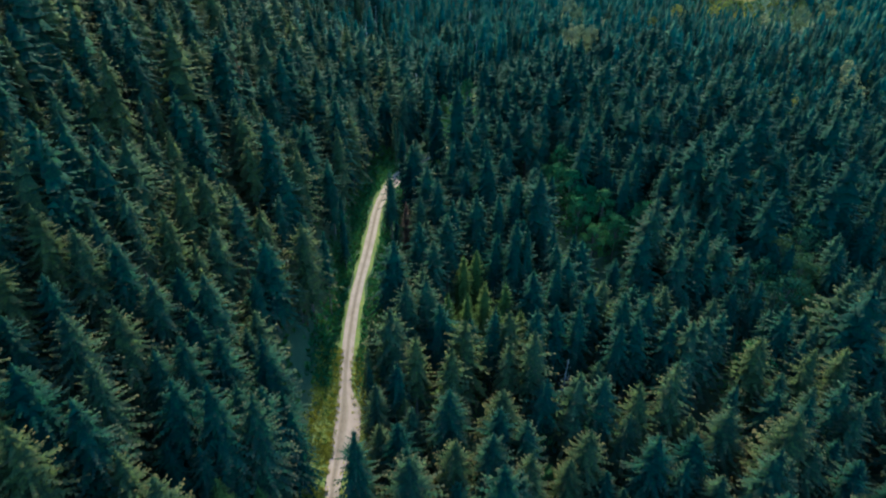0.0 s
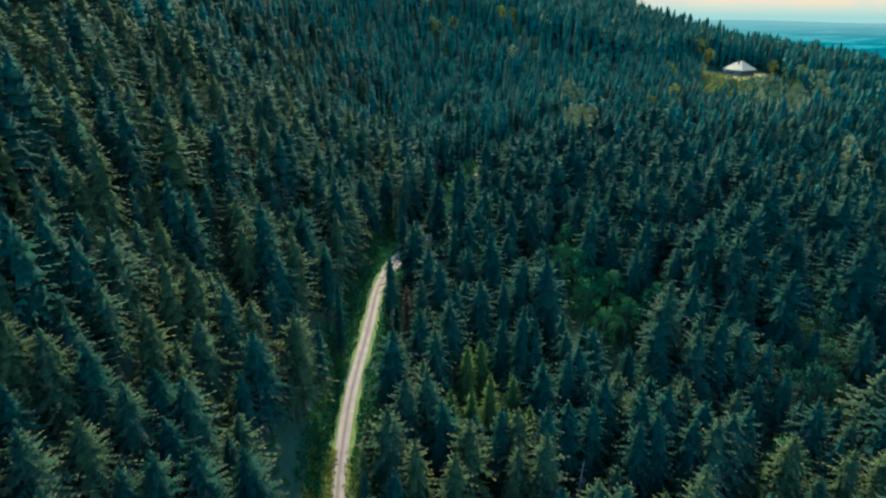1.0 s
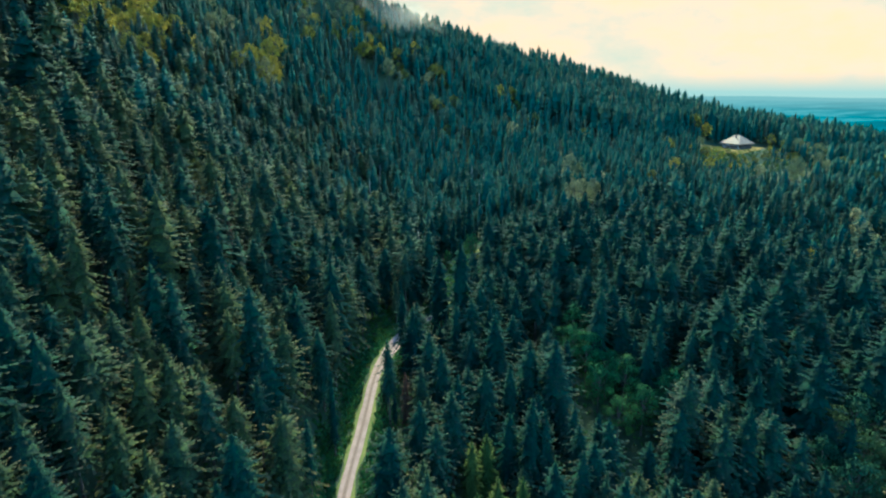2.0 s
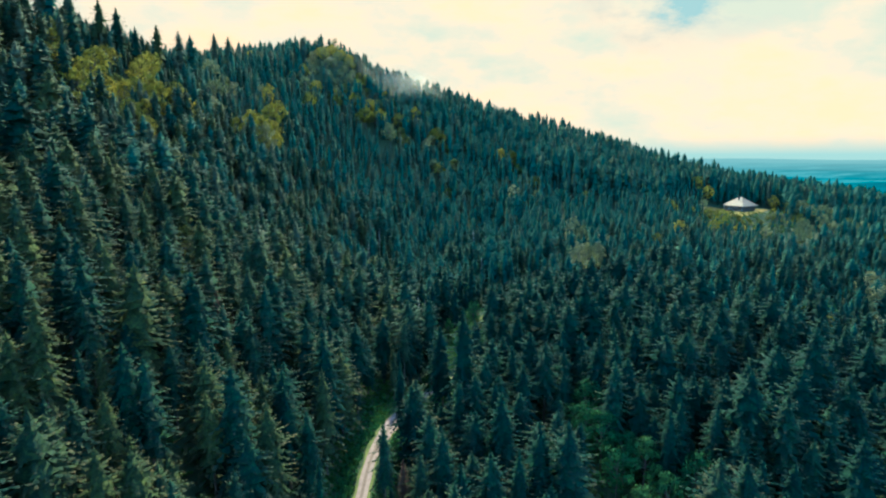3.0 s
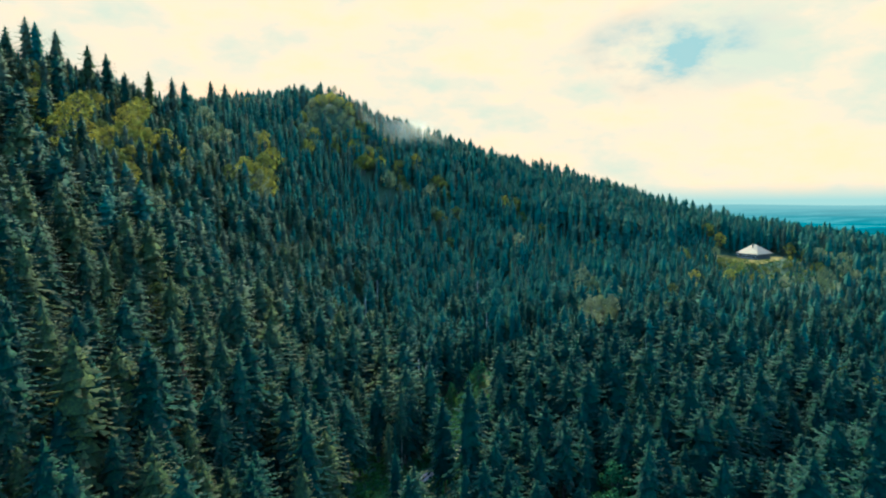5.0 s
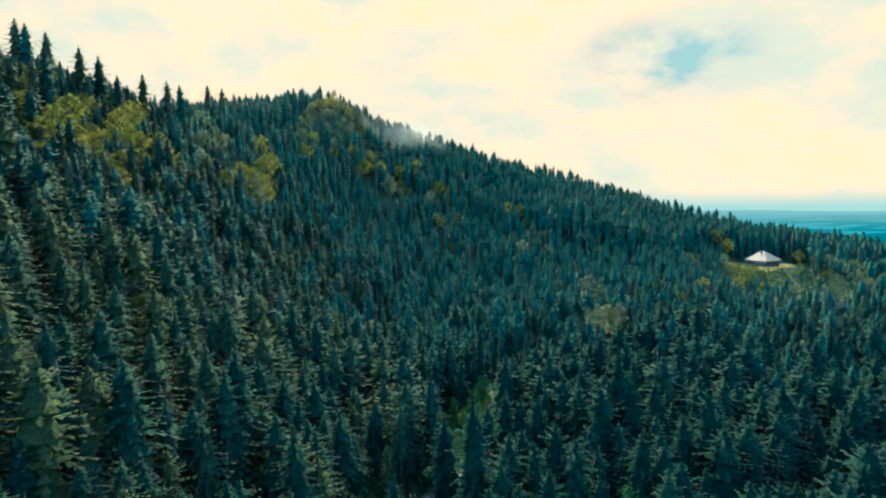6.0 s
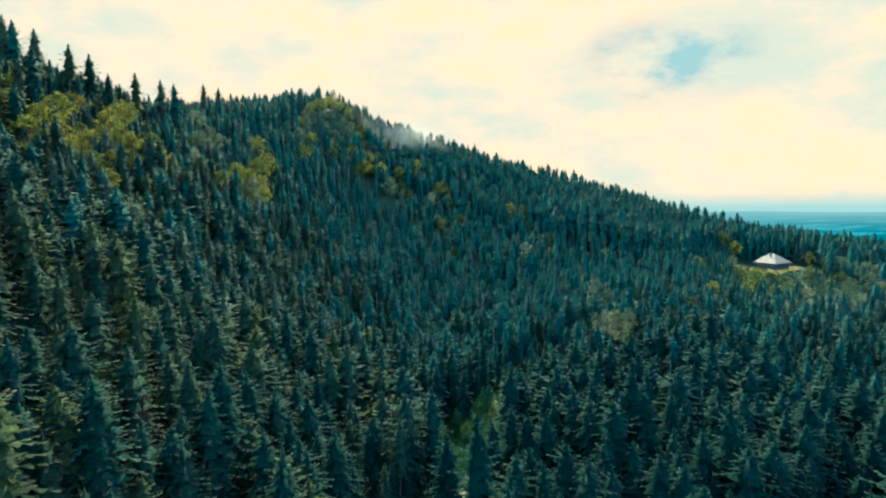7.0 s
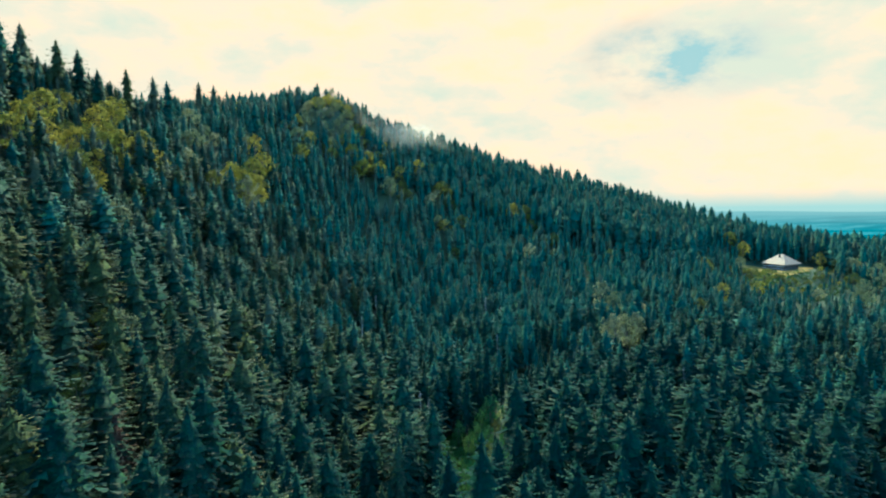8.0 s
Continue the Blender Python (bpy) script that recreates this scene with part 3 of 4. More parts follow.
# broadleaved trees: look, x, y, height
BROADLEAF = [
    ("green", 37.5, 169, 13), ("green", 38.5, 157, 13), ("green", 39.5, 147, 11), ("green", 47, 150, 12), ("green", 49, 141, 11), ("green", 57, 145, 12), ("green", 42, 138, 10), ("green", 43, 153, 11), ("green", 36, 163, 11),
    ("muted", 92, 143, 12), ("muted", 93, 135, 13), ("muted", 101, 139, 13), ("muted", 84, 125, 12), ("muted", 95, 127, 13), ("muted", 87, 118, 13), ("green", 71, 101, 10), ("muted", 65, 93, 9), ("bright", 16.5, 78, 9),
    ("bright", 19.5, 70, 9), ("olive", 11.6, 85, 8), ("pale", 210, 298, 15), ("pale", 193, 263, 15), ("pale", 176, 247, 13), ("pale", 200, 280, 15), ("olive", 150, 246, 15),
    ("pale", 74, 348, 15), ("pale", 72, 302, 13), ("pale", 78, 341, 13), ("pale", 66, 296, 14), ("pale", 68, 313, 11), ("pale", 79, 311, 12), ("pale", -131, 250, 7), ("pale", -127, 247, 6), ("pale", -134, 253, 7),
    ("yellow", -146, 269, 14), ("yellow", -154, 296, 14), ("yellow", -144, 284, 13), ("yellow", -151, 282, 14), ("pale", -127, 236, 8), ("yellow", -145, 317, 14), ("yellow", -139, 314, 13),
    ("yellow", -134, 330, 12), ("yellow", -103, 387, 14), ("yellow", -103, 369, 14), ("yellow", -102, 399, 13), ("pale", -99, 364, 13), ("yellow", -110, 413, 13), ("yellow", -98, 379, 12),
    ("pale", -91, 230, 12), ("pale", -74, 199, 12), ("pale", -110, 261, 12), ("yellow", -89, 436, 12), ("yellow", -53, 454, 12), ("pale", -35, 446, 12),
    ("pale", -81, 505, 10), ("pale", -94, 474, 10), ("pale", -87, 488, 10), ("yellow", 55, 466, 12), ("yellow", 45, 463, 12),
    ("yellow", 213, 506, 12), ("yellow", 218, 496, 12), ("yellow", 151, 385, 12), ("pale", 236, 396, 13), ("olive", 258, 470, 10), ("olive", 266, 466, 9), ("pale", 228, 388, 12),
    ("bright", 8.8, 241, 9), ("bright", 4.7, 228, 7), ("green", 0, 219, 5), ("bright", 7.5, 235, 7), ("pale", -17.7, 216, 8), ("bright", -3, 226, 7), ("bright", 2, 236, 8), ("bright", 10.5, 232, 8), ("green", 1, 210, 6), ("bright", 6, 218, 7), ("green", -4, 236, 7), ("green", 12, 243, 10), ("olive", 147, 249, 14),
]
BROADLEAF = [(a, x, y, tall * (1.22 if tall > 9 else 1.0)) for a, x, y, tall in BROADLEAF]
for a, x, y, tall in BROADLEAF:
    CLEARINGS.append((x, y - 3.0, 5.2, 8.0) if tall > 10 and a in ("green", "pale") else (x, y - 2.0, 4.4, 6.0) if tall > 10 else (x, y - 0.5, 2.6, 3.2))
rb = random.Random(11)
for k in range(12):                                     # saplings set to hide the road past the bend from the camera
    y = 203 + 3.4 * k
    BROADLEAF.append((("green", "green", "bright", "olive")[k % 4], 2.6 + (y - 203) * 0.25 + (1.3 if k % 2 else -1.3), y, 4.2 + 1.2 * (k % 3)))
# more broadleaved trees mixed into the ridge and the gentle slope below the house
N_SINGLE = len(BROADLEAF)                               # those placed one by one up to here stand singly
for cx, cy, sx, sy, n, kinds in ((-60, 468, 55, 28, 40, ("pale", "yellow", "olive")), (-148, 298, 24, 42, 34, ("yellow", "olive", "yellow")), (255, 440, 60, 45, 36, ("olive", "yellow", "pale")),
                                 (185, 275, 45, 50, 24, ("pale", "olive", "green")), (0, 440, 80, 45, 12, ("olive", "pale")), (-110, 380, 25, 40, 14, ("yellow", "pale")),
                                 (90, 330, 60, 60, 10, ("olive", "pale")), (-70, 200, 30, 40, 5, ("olive", "pale")), (88, 122, 14, 18, 9, ("muted", "muted", "green"))):
    for _ in range(n):
        x, y = cx + rb.gauss(0, sx * 0.6), cy + rb.gauss(0, sy * 0.6)
        if math.hypot(x - HOUSE_AT[0], y - HOUSE_AT[1]) > 26:
            BROADLEAF.append((rb.choice(kinds), x, y, rb.uniform(9, 14)))
            CLEARINGS.append((x, y, 3.0, 3.4))

for k in range(28):                                     # the rounded top of the ridge is all broadleaved
    a, d = k * 2.4, math.sqrt((k + 0.5) / 28)
    x, y = -80 + 21 * d * math.cos(a), 492 + 17 * d * math.sin(a)
    BROADLEAF.append((("pale", "yellow", "pale", "pale", "yellow")[k % 5], x, y, rb.uniform(7, 10)))
    CLEARINGS.append((x, y, 4.0, 4.0))

# spruces that stand out: beside the road to the west, to the east, higher on the slope, and on the skyline (x, y; x, y, height)
WEST_SIDE = [
    (-49.8, 59.5), (-50.7, 49.6), (-45.1, 49.8), (-38.2, 58.3), (-35.3, 69.2), (-29.4, 72.7), (-35.8, 45.9), (-31.4, 62.6),
    (-28.2, 63.5), (-25.2, 66.2), (-42.7, 77.5), (-45.1, 72.2), (-39.9, 78.5), (-34.4, 95.5), (-29.3, 105.2), (-25.8, 108.1), (-41, 102.2), (-46.6,
    102.2), (-49.7, 99.1), (-52.9, 85.6), (-47.8, 87.4), (-54.2, 72.8), (-57.9, 72.1), (-56.8, 96.8), (-43.4, 123.3), (-35.6, 118.6), (-50.4, 74.7),
    (-48.5, 43.4), (-24.4, 124.9), (-33.3, 137),
]
EAST_SIDE = [
    (-14.4, 60.9), (-11.7, 109.9), (-5.4, 118.8), (-2, 113), (-7.6, 98.7), (10.4, 94.8), (13.9, 94.6), (2.5, 129), (9.1, 132.6), (14.9,
    133.4), (13.1, 120), (18.3, 120.8), (20.2, 106.9), (25.7, 109.3), (33, 104.1), (23.8, 97.4), (29.3, 98), (-5.5, 84.2), (1.4, 83.1), (0.6, 74.1), (4.4,
    90.7), (25.3, 80.6), (30.5, 79.8), (9.4, 71.5), (7.6, 66.3), (36.7, 93.4), (40.8, 95.5), (47.9, 95), (37.9, 79.1), (37.4, 68.5), (-13.3, 136.8),
    (-3.9, 144.2), (-1, 138.1), (66.9, 145.2), (64, 151.3), (52.2, 149.8), (65.6, 134.3), (72.4, 134), (97.7, 107.4), (60.4, 98.9), (70.7, 80), (83.1,
    90.2), (53.4, 75.7), (66.2, 92.3), (76.7, 101.5), (-8, 154.3),
]
UPPER_SLOPE = [
    (-49.6, 179.9), (-49.1, 163.3), (-51.6, 154.5), (-70.7, 156.7), (-71.2, 143.9), (-61.5, 141.3), (-56.6, 120.3), (-53.2, 121), (-56.9, 139.9), (-40.9,
    175.3), (-34.7, 180.7), (-31.2, 173.9), (-26.6, 163.2), (12.7, 159.6), (20.8, 167.3), (10.4, 168.2), (48.7, 181.1), (67.9, 176.3), (84.4, 171), (88.3,
    163.5), (82.5, 162.6), (55.4, 152.7), (64.9, 152.6), (39.7, 183.6), (-6.9, 157.5), (-49.1, 135.2), (-63.7, 186.6), (-70.5, 233.9), (-60, 215.3),
    (-60.1, 156.4), (3.4, 159), (-11.5, 163), (-2.5, 187),
]
SKYLINE = [
    (-192.3, 323.7, 26), (-178.9, 324.2, 26), (-169.4, 331.4, 26), (-164.5, 339.5, 26), (-152.7, 331.8, 26), (-154.6, 360.7, 26), (-178.8, 291.4, 26),
    (-184.6, 318.4, 26), (-150.7, 378.9, 26), (-154.1, 445, 26.8), (-146.9, 386.4, 26), (-144, 443, 26), (-117.3, 439, 26),
]

for _ in range(110):                                     # bushes and small trees below the meadow
    x, y = rb.uniform(192, 266), rb.uniform(430, 468)
    if math.hypot(x - HOUSE_AT[0], y - HOUSE_AT[1]) > 23 and not (214 < x < 250 and y > 463):
        BROADLEAF.append((rb.choice(("olive", "green", "olive", "yellow")), x, y, rb.uniform(2.6, 4.6)))
        CLEARINGS.append((x, y, 2.0, 2.0))

BROADLEAF = [b for b in BROADLEAF if not (204 < b[1] < 250 and 424 < b[2] < 466 and b[3] > 4.6)]      # taller ones that would hide the house from the camera are dropped
rng = np.random.default_rng(5)
cells = []
row = 0
yy = -62.0
while yy < 590:
    step = 7.4 if yy < 30 else 6.7 if yy < 150 else 7.1 if yy < 235 else 6.0 if yy < 290 else 4.7 if yy < 540 else 7.5        # taller, wider-spaced trees low down, close-set ones up the mountain
    lim = max(0.80 * yy, 0.66 * yy + 34, 66) + 10
    xs = np.arange(-min(lim, 330), min(lim, 430), step) + (row % 2) * step / 2
    cells.append(np.stack([xs, np.full(len(xs), yy)], -1))
    yy += step * 0.88
    row += 1
cells = np.vstack(cells)
cells += rng.uniform(-2.1, 2.1, cells.shape)
keep = to_road(cells[:, 0], cells[:, 1])[0] > np.where(cells[:, 1] > 184, 2.2, np.where(cells[:, 0] > -19, 4.6, 6.2)) + 1.2 * np.sin(cells[:, 1] * 0.21) + 1.2 * np.sin(cells[:, 1] * 0.083 + cells[:, 0] * 0.1)
for cx, cy, sx, sy in CLEARINGS:
    keep &= ((cells[:, 0] - cx) / sx) ** 2 + ((cells[:, 1] - cy) / sy) ** 2 > 1
stand = np.sin(cells[:, 0] * 0.083 + 1.7 * np.sin(cells[:, 1] * 0.031)) * np.cos(cells[:, 1] * 0.071 + 0.9 * np.sin(cells[:, 0] * 0.047))
keep &= rng.random(len(cells)) > np.where(stand < -0.35, 0.3, 0.08)
known = np.array(WEST_SIDE + EAST_SIDE + UPPER_SLOPE + [p[:2] for p in SKYLINE])
for kx, ky in known:
    keep &= (cells[:, 0] - kx) ** 2 + (cells[:, 1] - ky) ** 2 > 4.0 ** 2
cells = np.vstack([known, cells[keep]])
young = cells[len(known):][rng.random(len(cells) - len(known)) < np.where(cells[len(known):, 1] < 240, 0.2, 0.1)]
young = young + rng.normal(0, 1.0, young.shape) + 3.1 * np.sign(rng.uniform(-1, 1, young.shape))
yd, _ = to_road(young[:, 0], young[:, 1])
young = young[(yd > 5.0) & (np.hypot(young[:, 0] - HOUSE_AT[0] + 6, young[:, 1] - HOUSE_AT[1] + 14) > 36)]
n_grown = len(cells)
cells = np.vstack([cells, young])
heights = ground(cells[:, 0], cells[:, 1])
sizes = np.clip(rng.normal(1.0, 0.17, len(cells)) - np.clip((cells[:, 1] - 180) / 900, 0, 0.12), 0.5, 1.4) * (1 + 0.10 * np.sin(cells[:, 0] * 0.045) * np.cos(cells[:, 1] * 0.06))
sizes *= 1 + 0.16 * np.sin(cells[:, 0] * 0.13 + 1.5 * np.sin(cells[:, 1] * 0.05)) * np.sin(cells[:, 1] * 0.12 + 1.1 * np.sin(cells[:, 0] * 0.06)) * np.clip((420 - cells[:, 1]) / 100, 0, 1)
sizes *= 1 - 0.24 * np.clip((cells[:, 1] - 250) / 150, 0, 1)                   # shorter, closer trees high up
sizes *= 1 + 0.10 * np.clip((cells[:, 1] - 130) / 20, 0, 1) * np.clip((270 - cells[:, 1]) / 40, 0, 1)      # the tallest stand
crest_y = cells[:, 1] > 455
sizes = np.where(crest_y, 0.82 + 0.26 / (1 + np.exp((25 - cells[:, 0]) / 25)) + 1.05 * (sizes - 0.68), sizes)
sizes[n_grown:] *= rng.uniform(0.45, 0.8, len(sizes) - n_grown)
sizes[:len(known)] = 1.12
rd, _ = to_road(cells[:, 0], cells[:, 1])
sizes = np.where((np.arange(len(cells)) >= len(known)) & (rd < 13) & (cells[:, 0] > -20) & (cells[:, 1] < 175), sizes * (0.65 + 0.35 * np.clip((rd - 4) / 6, 0, 1)), sizes)   # trees east of the road shortened so that they leave it sunlit
sizes[len(known) - len(SKYLINE):len(known)] = [(p[2] + (1.0 if p[0] < -160 else 0.0)) / 20.5 for p in SKYLINE]
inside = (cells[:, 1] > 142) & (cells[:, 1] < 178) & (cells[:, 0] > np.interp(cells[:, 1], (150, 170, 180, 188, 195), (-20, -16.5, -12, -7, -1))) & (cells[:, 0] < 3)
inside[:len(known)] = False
sizes = np.where(inside, np.minimum(sizes, np.maximum(0.2, 0.8 * (rd - 1) / 20.5)), sizes)      # trees inside the bend kept low so the camera sees the road
crest = (cells[:, 0] < -138) & (cells[:, 1] > 300) & (cells[:, 1] < 400)
crest[:len(known)] = False
sizes = np.where(crest, sizes * 0.74, sizes)            # a few old spruces stand clear of the rest on the crest
below = ((cells[:, 0] - 214) / 48) ** 2 + ((cells[:, 1] - 436) / 62) ** 2 < 1          # trees below the meadow, shortened so the house shows from the camera
sizes = np.where(below, sizes * 0.55, sizes)

NEAR, MIDDLE, FAR = 78.0, 208.0, 370.0
near_shapes = [spruce_shape(s, 20.5, w, 28, 11, 6, sparse=sp, thick=1.4) for s, w, sp in ((1, 4.3, 0.05), (2, 4.9, 0.08), (3, 3.9, 0.05), (4, 5.2, 0.12), (5, 4.5, 0.2), (6, 4.1, 0.1))]
mid_shapes = [spruce_shape(s, 20.5, w, 17, 8, 4, core=8, trunk_slot=1, thick=1.35, slope=sl, low=lo) for s, w, sl, lo in ((21, 4.1, 0.62, 0.2), (22, 4.6, 0.74, 0.2), (23, 3.6, 0.52, 0.2), (24, 4.9, 0.8, 0.2), (25, 4.2, 0.66, 0.3), (26, 3.7, 0.58, 0.42))]
old_shapes = [spruce_shape(s, 20.5, w, 22, 7, 3, core=7, sparse=0.18, trunk_slot=1, thick=1.2, slope=0.62, low=0.2) for s, w in ((31, 4.0), (32, 4.4), (33, 3.6))]
far_shapes = [spruce_shape(s, 20.5, w, 13, 6, 1, core=8, trunk_slot=1, thick=1.6, slope=sl, low=0.25) for s, w, sl in ((41, 3.7, 0.66), (42, 4.2, 0.8), (43, 3.3, 0.56), (44, 4.4, 0.72))]
edge_shapes = [spruce_shape(s, 20.5, w, 7, 4, 1, core=4, thick=2.0, slope=sl, low=0.15) for s, w, sl in ((61, 3.5, 0.62), (62, 4.0, 0.76), (63, 3.1, 0.54), (64, 4.2, 0.7), (65, 3.7, 0.8), (66, 3.3, 0.58))]

patterns = []
for shape in near_shapes:
    v, t, a, m = shape
    root = new("spruce")
    th = Heap()
    cone(th, -0.8, 8, 0.30, 0.2, 8, 0)
    cone(th, 8, 18.5, 0.2, 0.05, 8, 0)
    tv, tt, ta, tm = th.arrays()
    finish("trunk", tri_mesh("trunk", tv, tt), M_BARK, root, None, True)
    finish("crown", tri_mesh("crown", v, t), M_NEEDLES, root, {"tip": a, "outward": outward(v)})
    tagged(root, "tall dark green spruce with drooping boughs in dense forest", "tree", "spruces beside the forest road")
    patterns.append(root)

spots = {"mid": [], "far": [], "edge": [], "old": []}
used = 0
for tree, ((x, y), z, size, off) in enumerate(zip(cells, heights, sizes, rd)):
    turn, girth = float(rng.uniform(0, math.tau)), float(rng.uniform(0.95, 1.5))
    lean = rng.normal(0, 0.012, 2)
    girth = min(girth * (1.12 if 130 < y < 260 else 1.0), max(0.7, float(off) / 7.5)) if tree >= len(known) else min(1.25, float(off) / 6.5)
    k = int(rng.integers(0, 12))
    if y < 18:
        spots["far"].append((k % len(far_shapes), x, y, z, turn, size, girth, lean))
    elif y < NEAR:
        m = pose(x, y, z - 0.1) @ Matrix.Rotation(lean[0], 4, "X") @ Matrix.Rotation(lean[1], 4, "Y") @ Matrix.Rotation(turn, 4, "Z") @ Matrix.Diagonal((size * girth, size * girth, size, 1))
        if used < len(patterns):
            patterns[used].matrix_basis = m
        elif used < 300:
            src_ = patterns[k % len(patterns)]
            copy_thing(src_, m @ Matrix.Diagonal((1 / src_.scale[0], 1 / src_.scale[1], 1 / src_.scale[2], 1)))
        else:
            spots["mid"].append((k % len(mid_shapes), x, y, z, turn, size, girth, lean))
        used += 1
    elif len(known) - len(SKYLINE) <= tree < len(known):
        spots["old"].append((k % len(old_shapes), x, y, z, turn, size, girth, lean))
    elif y < MIDDLE:
        spots["mid"].append((k % len(mid_shapes), x, y, z, turn, size, girth, lean))
    elif y < FAR:
        spots["far"].append((k % len(far_shapes), x, y, z, turn, size, girth, lean))
    else:
        spots["edge"].append((k % len(edge_shapes), x, y, z, turn, size * 0.95, girth, lean))
pile("spruce_wood", mid_shapes, spots["mid"], [M_NEEDLES, M_BARK, M_HAZED], "dense dark green spruce forest on both sides of the road", "forest")
pile("spruce_slope", far_shapes, spots["far"], [M_NEEDLES, M_BARK, M_HAZED], "dense spruce forest climbing the mountainside", "forest")
pile("old_spruces", old_shapes, spots["old"], [M_NEEDLES, M_BARK, M_HAZED], "tall thin-crowned old spruces standing clear on the crest", "trees")
pile("spruce_ridge", edge_shapes, spots["edge"], [M_NEEDLES, M_BARK, M_HAZED], "distant spruce forest up to the ridge", "forest")


# ---- broadleaved trees ----
def branch(h, a, b, r0, r1, slot=0, sides=5):
    a, b = Vector(a), Vector(b)
    q = (b - a).to_track_quat("Z", "Y")
    vs = []
    for p, r in ((a, r0), (b, r1)):
        for k in range(sides):
            an = k * math.tau / sides
            vs.append(tuple(p + q @ Vector((r * math.cos(an), r * math.sin(an), 0))))
    fs = []
    for k in range(sides):
        n = (k + 1) % sides
        fs += [(k, n, sides + n), (k, sides + n, sides + k)]
    h.add(vs, fs, [0.0] * len(vs), slot)


def broadleaf_shape(seed, lobes, leaves, tall=12.0, wide=3.6, leaf=1.0):
    """Stem with limbs, and a crown of leafy clumps at their ends, with gaps between."""
    r, stem, crown = random.Random(seed), Heap(), Heap()
    fork = tall * 0.32
    branch(stem, (0, 0, -0.6), (0.1, 0, fork), 0.24, 0.17, sides=8)
    top = (r.uniform(-0.4, 0.4), r.uniform(-0.4, 0.4), tall * 0.8)
    branch(stem, (0.1, 0, fork), top, 0.17, 0.05, sides=6)
    for k in range(lobes):
        t = (k + 0.5) / lobes
        zc = tall * (0.36 + 0.56 * t)
        ring = wide * math.sin(math.pi * (0.18 + 0.76 * t)) * r.uniform(0.4, 1.05)
        an = k * 2.4 + r.uniform(-0.4, 0.4)
        c = (ring * math.cos(an), ring * math.sin(an), zc)
        rad = wide * r.uniform(0.26, 0.46)
        branch(stem, (0.05, 0, fork + (zc - fork) * 0.45), c, 0.09, 0.02, sides=4)
        for _ in range(leaves):
            d = Vector((r.gauss(0, 1), r.gauss(0, 1), r.gauss(0.25, 1))).normalized()
            p = Vector(c) + Vector((d.x, d.y, d.z * 0.8)) * rad * r.uniform(0.55, 1.12)
            u = d.orthogonal().normalized()
            u = Matrix.Rotation(r.uniform(0, math.tau), 3, d) @ u
            w = d.cross(u)
            s = leaf * r.uniform(0.22, 0.42)
            tilt = d * r.uniform(-0.25, 0.25)
            vs = [p - u * s, p + w * s * 0.7 + tilt * s, p + u * s - d * s * 0.4, p - w * s * 0.7 - tilt * s]
            crown.add(vs, [(0, 1, 2), (0, 2, 3)], [0.2, 0.7, 1.0, 0.7])
    return stem.arrays(), crown.arrays()


LOOKS = {"bright": (M_BRIGHT, "bright yellow-green young broadleaved tree in a forest gap"), "green": (M_GREEN, "fresh green broadleaved tree among the spruces"), "yellow": (M_YELLOW, "yellow-green broadleaved tree in the spruce forest"),
         "pale": (M_PALE, "pale grey-green broadleaved tree among dark spruces"), "muted": (M_MUTED, "dull grey-green broadleaved tree in the eastern hollow"), "olive": (M_OLIVE, "olive green broadleaved tree in the mixed forest")}
leafy = [broadleaf_shape(s, n, 120, 12.0, w * 1.1, 0.64) for s, n, w in ((1, 15, 4.2), (2, 13, 3.8), (3, 17, 4.6))]
leafy += [broadleaf_shape(s, n, 40, 12.0, w * 1.1, 1.1) for s, n, w in ((4, 14, 4.2), (5, 12, 3.8), (6, 16, 4.6))]
made = {}
LEAF_SLOTS = list(LOOKS)
wood = {"v": [], "t": [], "tip": [], "tone": [], "outward": [], "slot": []}
wood_n = 0
